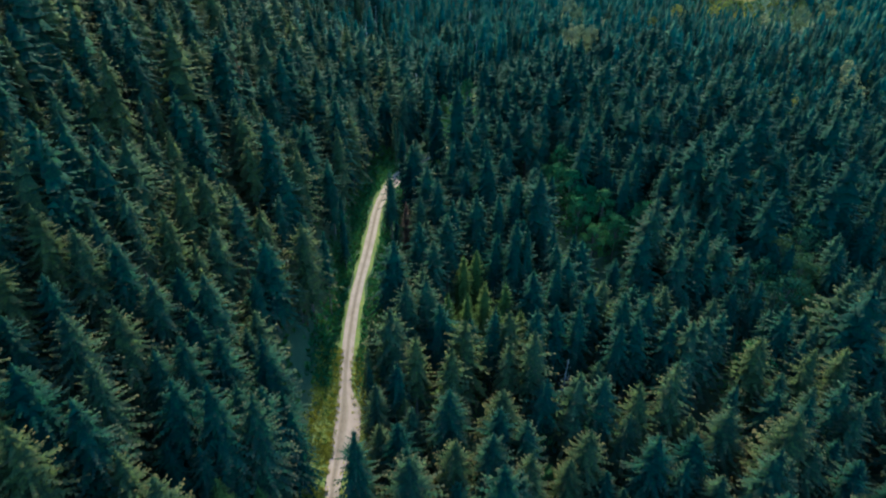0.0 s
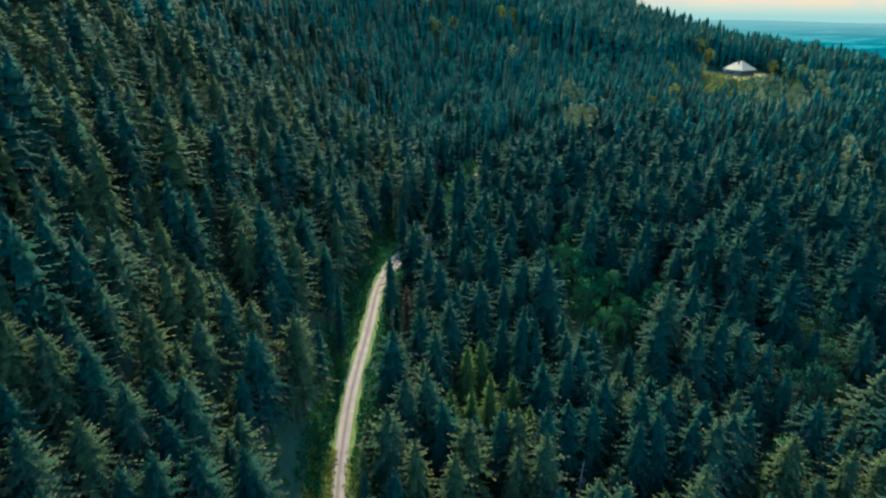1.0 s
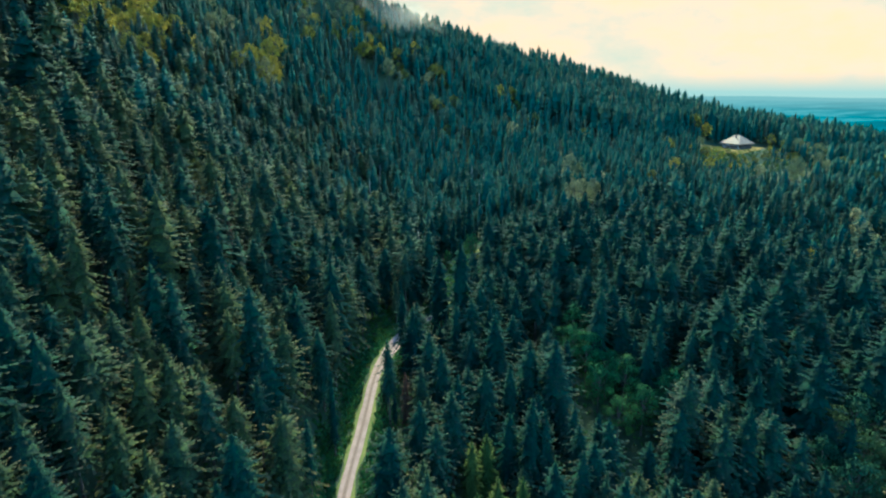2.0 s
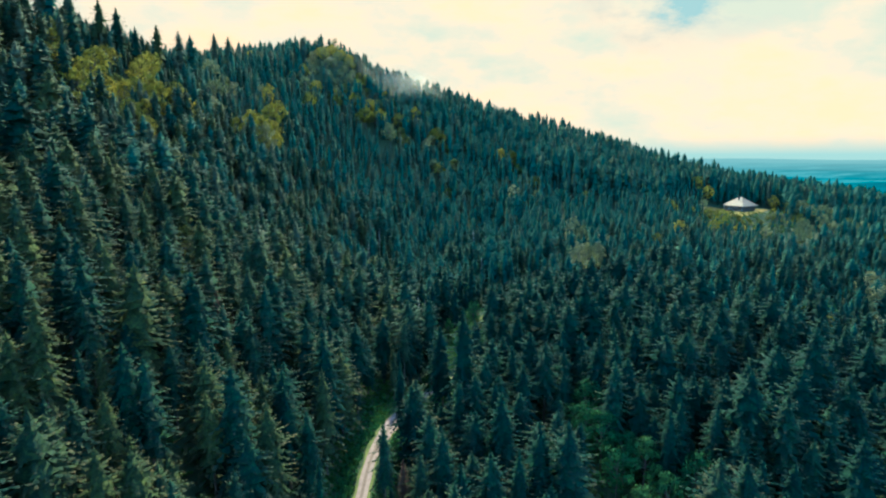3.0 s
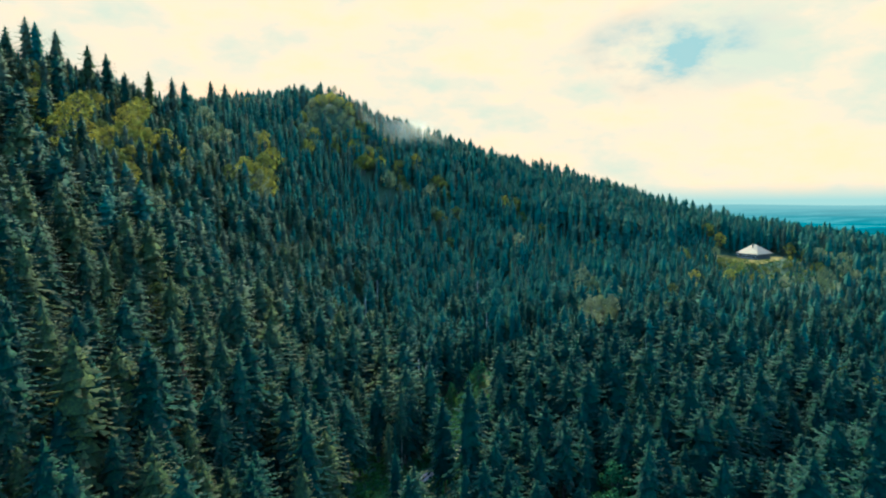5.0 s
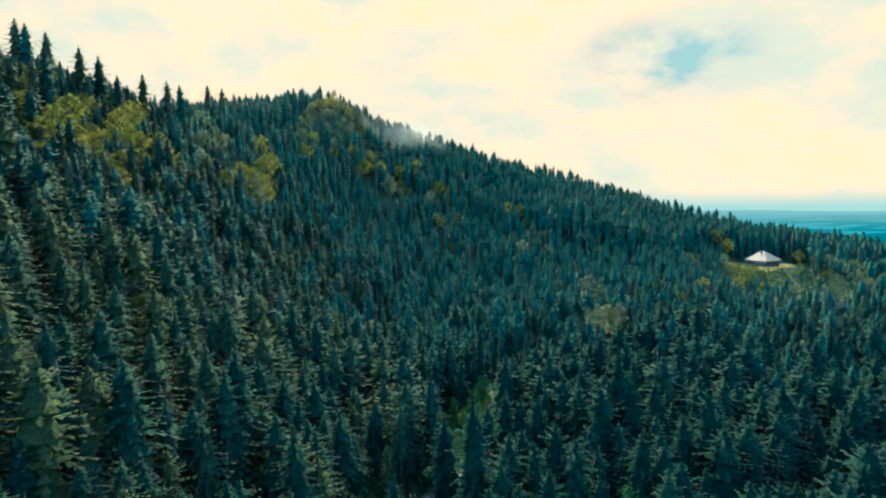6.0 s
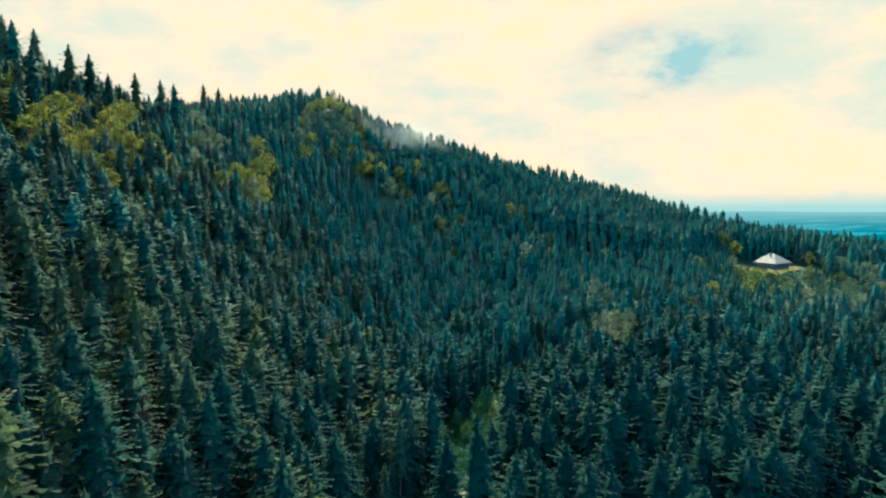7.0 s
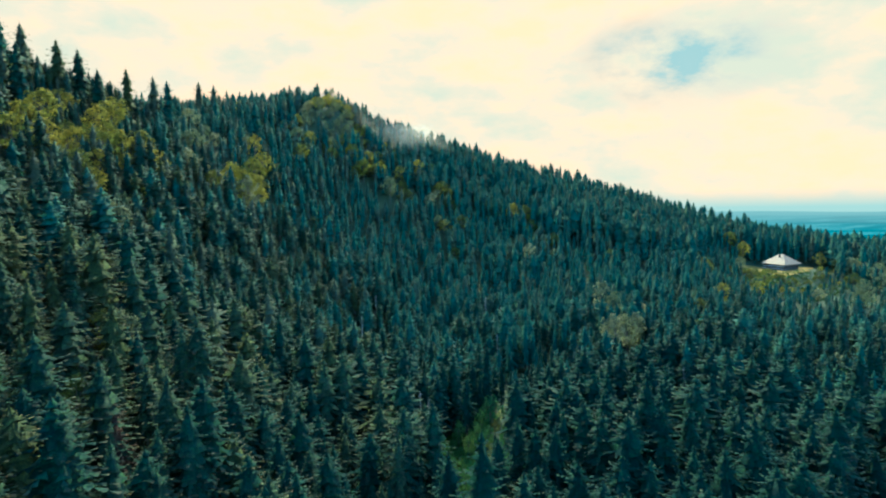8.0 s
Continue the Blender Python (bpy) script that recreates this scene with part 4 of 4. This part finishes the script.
for i, (look_, x, y, tall) in enumerate(BROADLEAF):
    z = float(ground(x, y)[0])
    k = i % 3 + (3 if y > 230 else 0)
    if i >= N_SINGLE and y > 300:                       # the many small and far ones, joined: stems and crowns
        stem, crown = leafy[k]
        size, turn = tall / 11.0, i * 1.17
        c, q = math.cos(turn), math.sin(turn)
        for (v, t, a, _), slot in ((crown, LEAF_SLOTS.index(look_)), (stem, len(LEAF_SLOTS))):
            o = outward(v, middle=6.5)
            wood["v"].append(np.stack([(c * v[:, 0] - q * v[:, 1]) * size + x, (q * v[:, 0] + c * v[:, 1]) * size + y, v[:, 2] * size + z - 0.1], -1))
            wood["outward"].append(np.stack([c * o[:, 0] - q * o[:, 1], q * o[:, 0] + c * o[:, 1], o[:, 2]], -1))
            wood["t"].append(t + wood_n)
            wood["tip"].append(a)
            wood["tone"].append(np.full(len(v), (i * 0.618) % 1.0))
            wood["slot"].append(np.full(len(t), slot))
            wood_n += len(v)
        continue
    size = tall / (9.5 if look_ == "pale" else 11.0)
    girth = size * (0.9 + 0.03 * (i % 9)) * (0.6 if abs(x) < 18 and 195 < y < 250 else 0.62 if look_ == "pale" else 0.85)        # slender saplings past the road's bend
    m = pose(x, y, z - 0.1, 0, 0, (i * 67) % 360) @ Matrix.Diagonal((girth, girth, size, 1))
    if (look_, k) in made:
        src_ = made[look_, k]
        copy_thing(src_, m @ Matrix.Diagonal((1 / src_.scale[0], 1 / src_.scale[1], 1 / src_.scale[2], 1)))
        continue
    stem, crown = leafy[k]
    material, label = LOOKS[look_]
    root = new("broadleaf_tree")
    finish("trunk", tri_mesh("trunk", stem[0], stem[1]), M_BARK, root, None, True)
    finish("crown", tri_mesh("crown", crown[0], crown[1]), material, root, {"tip": crown[2], "outward": outward(crown[0], middle=6.5)})
    tagged(root, label, "tree", "broadleaved trees in the forest")
    root.matrix_basis = m
    made[look_, k] = root


mixed = tri_mesh("broadleaved_wood", np.vstack(wood["v"]), np.vstack(wood["t"]), np.concatenate(wood["slot"]))
mixed = finish("broadleaved_wood", mixed, [LOOKS[q][0] for q in LEAF_SLOTS] + [M_BARK], None, {"tip": np.concatenate(wood["tip"]), "tone": np.concatenate(wood["tone"]), "joined": np.ones(wood_n), "outward": np.vstack(wood["outward"])})
tagged(mixed, "yellow-green and pale broadleaved trees and bushes scattered over ridge and slope", "trees", kind="stuff")


# ---- brown and dead spruces ----
for i, (x, y, tall, wide) in enumerate(((-57.4, 165.5, 19, 1.0), (-61.5, 171, 18, 0.9), (-9.5, 139, 15, 0.6), (-41, 66, 15, 0.8))):
    v, t, a, m = near_shapes[i % 3]
    root = new("brown_spruce")
    th = Heap()
    cone(th, -0.8, 18.5, 0.28, 0.05, 8, 0)
    tv, tt, ta, tm = th.arrays()
    finish("trunk", tri_mesh("trunk", tv, tt), M_BARK, root, None, True)
    finish("crown", tri_mesh("crown", v, t), M_RUST, root, {"tip": a, "outward": outward(v)})
    tagged(root, "dying spruce with reddish brown needles in green forest", "tree", "brown spruces")
    k = tall / 20.5
    root.matrix_basis = pose(x, y, float(ground(x, y)[0]) - 0.1, 0, 0, 40 * i) @ Matrix.Diagonal((k * wide, k * wide, k, 1))


# ---- young spruces in pale new growth beside the road ----
YOUNG = None
for k, (x, y, tall) in enumerate(YOUNG_SPRUCES):
    m = pose(x, y, float(ground(x, y)[0]) - 0.1, 0, 0, 77 * k) @ Matrix.Diagonal((tall / 24, tall / 24, tall / 20.5, 1))
    if YOUNG is None:
        v, t, a, _ = near_shapes[2]
        YOUNG = new("young_spruce")
        th = Heap()
        cone(th, -0.8, 18.5, 0.28, 0.05, 8, 0)
        finish("trunk", tri_mesh("trunk", *th.arrays()[:2]), M_BARK, YOUNG, None, True)
        finish("crown", tri_mesh("crown", v, t), M_YOUNG, YOUNG, {"tip": a, "outward": outward(v)})
        tagged(YOUNG, "young spruce with fresh yellow-green shoots near the road", "tree", "young spruces")
        YOUNG.matrix_basis = m
    else:
        copy_thing(YOUNG, m @ Matrix.Diagonal((1 / YOUNG.scale[0], 1 / YOUNG.scale[1], 1 / YOUNG.scale[2], 1)))


def dead_spruce(x, y, tall, seed, lean=0.0):
    """A bare stem with broken grey branches."""
    r, stem = random.Random(seed), Heap()
    branch(stem, (0, 0, -0.5), (0, 0, tall), 0.24, 0.05, sides=7)
    root = new("dead_spruce")
    finish("trunk", tri_mesh("trunk", *stem.arrays()[:2]), M_DEAD, root, None, True)
    for k in range(26):
        z = tall * r.uniform(0.3, 0.97)
        ln = (1 - z / tall) * 2.6 + 0.4
        an = r.uniform(0, math.tau)
        h = Heap()
        tip_ = (ln * math.cos(an), ln * math.sin(an), z + ln * r.uniform(-0.35, 0.2))
        branch(h, (0, 0, z), tip_, 0.05, 0.015, sides=4)
        for q in (0.5, 0.75):
            at = tuple(p * q for p in tip_[:2]) + (z + (tip_[2] - z) * q,)
            branch(h, at, (at[0] + r.uniform(-0.5, 0.5), at[1] + r.uniform(-0.5, 0.5), at[2] - r.uniform(0.0, 0.4)), 0.025, 0.008, sides=3)
        finish("branch", tri_mesh("branch", *h.arrays()[:2]), M_DEAD, root)
    tagged(root, "bare grey dead spruce among living trees", "tree", "dead spruces")
    root.matrix_basis = pose(x, y, float(ground(x, y)[0]), lean, 0, seed * 50)


dead_spruce(-8, 80, 11, 1, 12)
dead_spruce(26, 93, 13, 2, 3)
dead_spruce(98, 170, 17, 3)
dead_spruce(94, 174, 16, 4)
for k, (x, y) in enumerate(BARE_STEMS):
    dead_spruce(x, y, 15 + k % 3, 10 + k)

# ---- grass and bushes along the road ----
def tufts(name, n, seed, lo, hi, size, material, label, category, y0=20, y1=262, sides=(-1, 1)):
    r, h, at = random.Random(seed), Heap(), []
    line = [(p, s) for p, s in zip(ROAD_LINE, side) if y0 < p[1] < y1]
    for _ in range(n):
        (p, s), sg = r.choice(line), r.choice(sides)
        d = lo + (hi - lo) * r.random() ** 1.3
        if sg > 0:
            d += 2.0 * math.exp(-((p[1] - 79) / 6.0) ** 2)
        x, y = p[0] + sg * s[0] * d + r.uniform(-0.8, 0.8), p[1] + sg * s[1] * d + r.uniform(-0.8, 0.8)
        at.append((x, y))
    z = ground([q[0] for q in at], [q[1] for q in at])
    for (x, y), zz in zip(at, z):
        for _ in range(3):
            an, s, w = r.uniform(0, math.tau), size * r.uniform(0.6, 1.4), size * r.uniform(0.25, 0.5)
            c, q = math.cos(an), math.sin(an)
            h.add([(x - q * w, y + c * w, zz), (x + q * w, y - c * w, zz), (x + c * s * 0.6, y + q * s * 0.6, zz + s)], [(0, 1, 2)], [0.0, 0.0, 1.0])
    v, t, a, m = h.arrays()
    tagged(finish(name, tri_mesh(name, v, t), material, None, {"tip": a}), label, category, kind="stuff")


tufts("verge_grass", 12000, 3, 1.35, 6.0, 0.4, M_GRASS, "long yellow-green grass on both verges of the gravel road", "grass", 20, 98, (-1, -1, -1, 1))
tufts("verge_shrubs", 7000, 4, 3.0, 7.5, 0.75, M_GREEN, "low green shrubs and saplings between road and forest", "shrubs", 88)


# ---- the mountain house ----
def box(bm, x0, x1, y0, y1, z0, z1, bevel=0.0):
    r = bmesh.ops.create_cube(bm, size=1.0, matrix=Matrix.Translation(((x0 + x1) / 2, (y0 + y1) / 2, (z0 + z1) / 2)) @ Matrix.Diagonal((x1 - x0, y1 - y0, z1 - z0, 1)))
    if bevel:
        bmesh.ops.bevel(bm, geom=[e for e in bm.edges if any(v in r["verts"] for v in e.verts)], offset=bevel, segments=1, affect="EDGES")


def mountain_house():
    house = new("mountain_house")
    tagged(house, "large dark timber mountain house with a pale sheet-metal hip roof", "house")
    # stone base, timber storey with real openings left between wall pieces
    bm = bmesh.new()
    box(bm, -8.6, 8.6, -8.6, 8.6, -1.0, 1.3, 0.05)
    part("base_wall", bm, M_STONE, house, "grey stone base wall")
    for turn in range(4):
        rot = Matrix.Rotation(turn * math.pi / 2, 4, "Z")
        bm = bmesh.new()
        edges = [-8.5, -6.6, -5.4, -3.4, -2.2, -0.6, 0.6, 2.2, 3.4, 5.4, 6.6, 8.2]
        for a, b in zip(edges[0::2], edges[1::2]):
            box(bm, a, b, -8.5, -8.2, 1.3, 4.6)
        for a, b in zip(edges[1:-1:2], edges[2:-1:2]):
            box(bm, a, b, -8.5, -8.2, 1.3, 2.0)
            box(bm, a, b, -8.5, -8.2, 3.4, 4.6)
        bm.transform(rot)
        part("wall", bm, M_TIMBER, house, "dark weathered timber wall")
        for a, b in zip(edges[1:-1:2], edges[2:-1:2]):
            bm = bmesh.new()
            for q in ((a, a + 0.08, 2.0, 3.4), (b - 0.08, b, 2.0, 3.4), (a + 0.08, b - 0.08, 2.0, 2.08), (a + 0.08, b - 0.08, 3.32, 3.4), ((a + b) / 2 - 0.03, (a + b) / 2 + 0.03, 2.08, 3.32)):
                box(bm, q[0], q[1], -8.54, -8.42, q[2], q[3])
            bm.transform(rot)
            frame_ = part("window", bm, M_TIMBER, house, "dark timber window")
            bm = bmesh.new()
            box(bm, a + 0.08, b - 0.08, -8.4, -8.38, 2.08, 3.32)
            bm.transform(rot)
            part("pane", bm, M_GLASS, frame_, "dark window pane")
    bm = bmesh.new()
    box(bm, -8.5, 8.5, -8.5, 8.5, 4.6, 4.8)
    part("ceiling", bm, M_TIMBER, house)
    # pale balcony along one side, on posts
    bm = bmesh.new()
    box(bm, -9.3, 8.9, -9.5, -8.62, 1.15, 1.3)
    bal = part("balcony", bm, M_LIME, house, "pale boarded balcony")
    for k in range(15):
        bm = bmesh.new()
        box(bm, -9.2 + k * 1.28, -9.12 + k * 1.28, -9.48, -9.4, 1.3, 2.2)
        part("baluster", bm, M_TIMBER, bal, "dark timber baluster")
    bm = bmesh.new()
    box(bm, -9.25, 8.9, -9.5, -9.38, 2.2, 2.32)
    part("handrail", bm, M_TIMBER, bal, "dark timber handrail")
    bm = bmesh.new()
    box(bm, -9.3, 8.9, -9.45, -9.2, 2.95, 3.2)
    for k in range(8):
        box(bm, -9.2 + 2.5 * k, -9.0 + 2.5 * k, -9.4, -8.52, 3.0, 3.12)
    part("balcony", bm, M_LIME, house, "pale timber rail along the upper wall")
    # hip roof with a short ridge, eaves and standing seams
    e, zt, zr, rg = 10.0, 4.55, 11.2, 1.6
    vs = [(-e, -e, zt), (e, -e, zt), (e, e, zt), (-e, e, zt), (-rg, 0, zr), (rg, 0, zr)]
    bm = bmesh.new()
    top = [bm.verts.new(v) for v in vs]
    low = [bm.verts.new((v[0], v[1], v[2] - 0.28)) for v in vs]
    for f in ((0, 1, 5, 4), (1, 2, 5), (2, 3, 4, 5), (3, 0, 4)):
        bm.faces.new([top[i] for i in f])
        bm.faces.new([low[i] for i in reversed(f)])
    for i in range(4):
        j = (i + 1) % 4
        bm.faces.new([top[j], top[i], low[i], low[j]])
    roof = part("roof", bm, M_ROOF, house, "pale grey sheet-metal hip roof")
    for face, (n, run) in enumerate(((26, rg), (22, 0.0), (26, rg), (22, 0.0))):
        bm = bmesh.new()
        rot = Matrix.Rotation(face * math.pi / 2, 4, "Z")
        depth = e if face % 2 == 0 else e - rg
        for k in range(1, n):
            u = -e + 2 * e * k / n
            s_ = 1.0 if abs(u) <= run else (e - abs(u)) / (e - run)
            a = Vector((u, -e, zt + 0.03))
            b = Vector((u, -e + depth * s_, zt + 0.03 + (zr - zt) * s_))
            m = look(a, b)
            box_len = (b - a).length
            r = bmesh.ops.create_cube(bm, size=1.0, matrix=m @ Matrix.Translation((0, 0, -box_len / 2)) @ Matrix.Diagonal((0.05, 0.06, box_len, 1)))
        bm.transform(rot)
        part("roof_seams", bm, M_ROOF, roof)
    bm = bmesh.new()
    box(bm, 0.2, 1.1, -3.3, -2.4, 7.5, 11.6, 0.04)
    chim = part("chimney", bm, M_STONE, house, "dark stone chimney")
    bm = bmesh.new()
    box(bm, 0.1, 1.2, -3.4, -2.3, 11.6, 11.8, 0.03)
    part("chimney_cap", bm, M_TIMBER, chim)
    # gutter along the eaves
    for turn in range(4):
        bm = bmesh.new()
        box(bm, -10.05, 10.05, -10.14, -10.0, zt - 0.3, zt - 0.14)
        bm.transform(Matrix.Rotation(turn * math.pi / 2, 4, "Z"))
        part("gutter", bm, M_STONE, house)
    house.matrix_basis = pose(HOUSE_AT[0], HOUSE_AT[1], HOUSE_Z - 0.1, 0, 0, -64) @ Matrix.Diagonal((0.9, 0.9, 0.95, 1))


mountain_house()

# ---- the plain beyond, faint in painted haze ----
fv, ff = [], []
rr = random.Random(9)
for j in range(34):
    d = 1500 * (4700 / 1500) ** (j / 33)
    for i in range(61):
        an = radians(-10 + 80 * i / 60)
        z = -62 + 10 * math.sin(an * 9 + j * 0.5) * math.sin(j * 0.45 + an * 4) + (14 + 10 * math.sin(an * 17) if j == 33 else 0)
        fv.append((d * math.sin(an), d * math.cos(an), z))
    if j:
        b = j * 61
        ff += [(b + i - 61, b + i - 60, b + i + 1, b + i) for i in range(60)]
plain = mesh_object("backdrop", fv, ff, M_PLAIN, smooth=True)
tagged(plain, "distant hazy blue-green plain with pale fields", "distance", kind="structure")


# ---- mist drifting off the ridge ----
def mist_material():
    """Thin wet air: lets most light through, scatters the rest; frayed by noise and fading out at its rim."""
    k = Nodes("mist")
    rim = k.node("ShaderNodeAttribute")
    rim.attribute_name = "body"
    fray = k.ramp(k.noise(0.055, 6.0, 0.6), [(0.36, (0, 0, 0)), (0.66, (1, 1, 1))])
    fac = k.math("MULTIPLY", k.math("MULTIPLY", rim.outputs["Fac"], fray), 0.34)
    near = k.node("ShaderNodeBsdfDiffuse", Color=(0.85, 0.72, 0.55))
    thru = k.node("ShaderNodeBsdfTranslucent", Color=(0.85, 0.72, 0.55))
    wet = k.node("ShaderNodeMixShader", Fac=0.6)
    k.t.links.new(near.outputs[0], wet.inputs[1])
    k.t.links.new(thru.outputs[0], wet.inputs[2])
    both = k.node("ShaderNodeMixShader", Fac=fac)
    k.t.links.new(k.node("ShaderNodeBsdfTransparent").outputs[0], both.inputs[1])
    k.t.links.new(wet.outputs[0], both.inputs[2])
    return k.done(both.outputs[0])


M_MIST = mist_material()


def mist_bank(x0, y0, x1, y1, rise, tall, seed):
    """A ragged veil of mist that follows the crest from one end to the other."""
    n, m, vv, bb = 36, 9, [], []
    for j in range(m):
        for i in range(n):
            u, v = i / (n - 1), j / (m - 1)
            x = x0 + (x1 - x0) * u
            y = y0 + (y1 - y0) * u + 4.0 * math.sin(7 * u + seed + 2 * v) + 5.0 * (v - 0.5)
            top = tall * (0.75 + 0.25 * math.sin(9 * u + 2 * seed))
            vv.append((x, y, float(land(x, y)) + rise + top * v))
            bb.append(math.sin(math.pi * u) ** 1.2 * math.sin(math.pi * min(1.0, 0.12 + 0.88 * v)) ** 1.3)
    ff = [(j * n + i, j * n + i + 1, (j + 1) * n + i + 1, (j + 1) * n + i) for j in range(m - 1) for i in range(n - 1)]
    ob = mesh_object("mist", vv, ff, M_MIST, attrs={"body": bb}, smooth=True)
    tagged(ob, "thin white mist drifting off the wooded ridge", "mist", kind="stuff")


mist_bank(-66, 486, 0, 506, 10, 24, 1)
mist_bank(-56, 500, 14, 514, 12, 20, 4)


# ---- undergrowth in the open places of the forest ----
def undergrowth(n, seed):
    r, h, at = random.Random(seed), Heap(), []
    for cx, cy, sx, sy, share in ((3.5, 228, 8, 19, 0.2), (218, 448, 38, 30, 0.3), (-127, 241, 8, 7, 0.12), (-25, 130, 4, 40, 0.14), (-20, 185, 12, 12, 0.12), (0, 110, 80, 75, 0.9)):
        for _ in range(int(n * share)):
            a, d = r.uniform(0, math.tau), math.sqrt(r.random())
            at.append((cx + sx * d * math.cos(a), cy + sy * d * math.sin(a)))
    xs, ys = np.array([q[0] for q in at]), np.array([q[1] for q in at])
    dist, _ = to_road(xs, ys)
    z = ground(xs, ys)
    home = np.hypot(xs - HOUSE_AT[0], ys - HOUSE_AT[1])
    for x, y, zz, d, e in zip(xs, ys, z, dist, home):
        if d < 2.4 or (d < 4.6 and 66 < y < 92 and x > -20) or e < 14:
            continue
        big = r.uniform(0.4, 1.1)
        for _ in range(5):
            an, lift = r.uniform(0, math.tau), r.uniform(0.3, 1.0)
            c, q = math.cos(an), math.sin(an)
            w = big * r.uniform(0.2, 0.35)
            tipx, tipy = x + c * big * 0.8, y + q * big * 0.8
            h.add([(x, y, zz), (x + c * big * 0.45 - q * w, y + q * big * 0.45 + c * w, zz + big * lift * 0.8), (tipx, tipy, zz + big * lift * 0.65),
                   (x + c * big * 0.45 + q * w, y + q * big * 0.45 - c * w, zz + big * lift * 0.8)], [(0, 1, 2), (0, 2, 3)], [0.0, 0.6, 1.0, 0.6])
    v, t, a, m = h.arrays()
    tagged(finish("undergrowth", tri_mesh("undergrowth", v, t), M_FERN, None, {"tip": a}), "green ferns, brambles and saplings on the forest floor", "undergrowth", kind="stuff")


undergrowth(7000, 8)
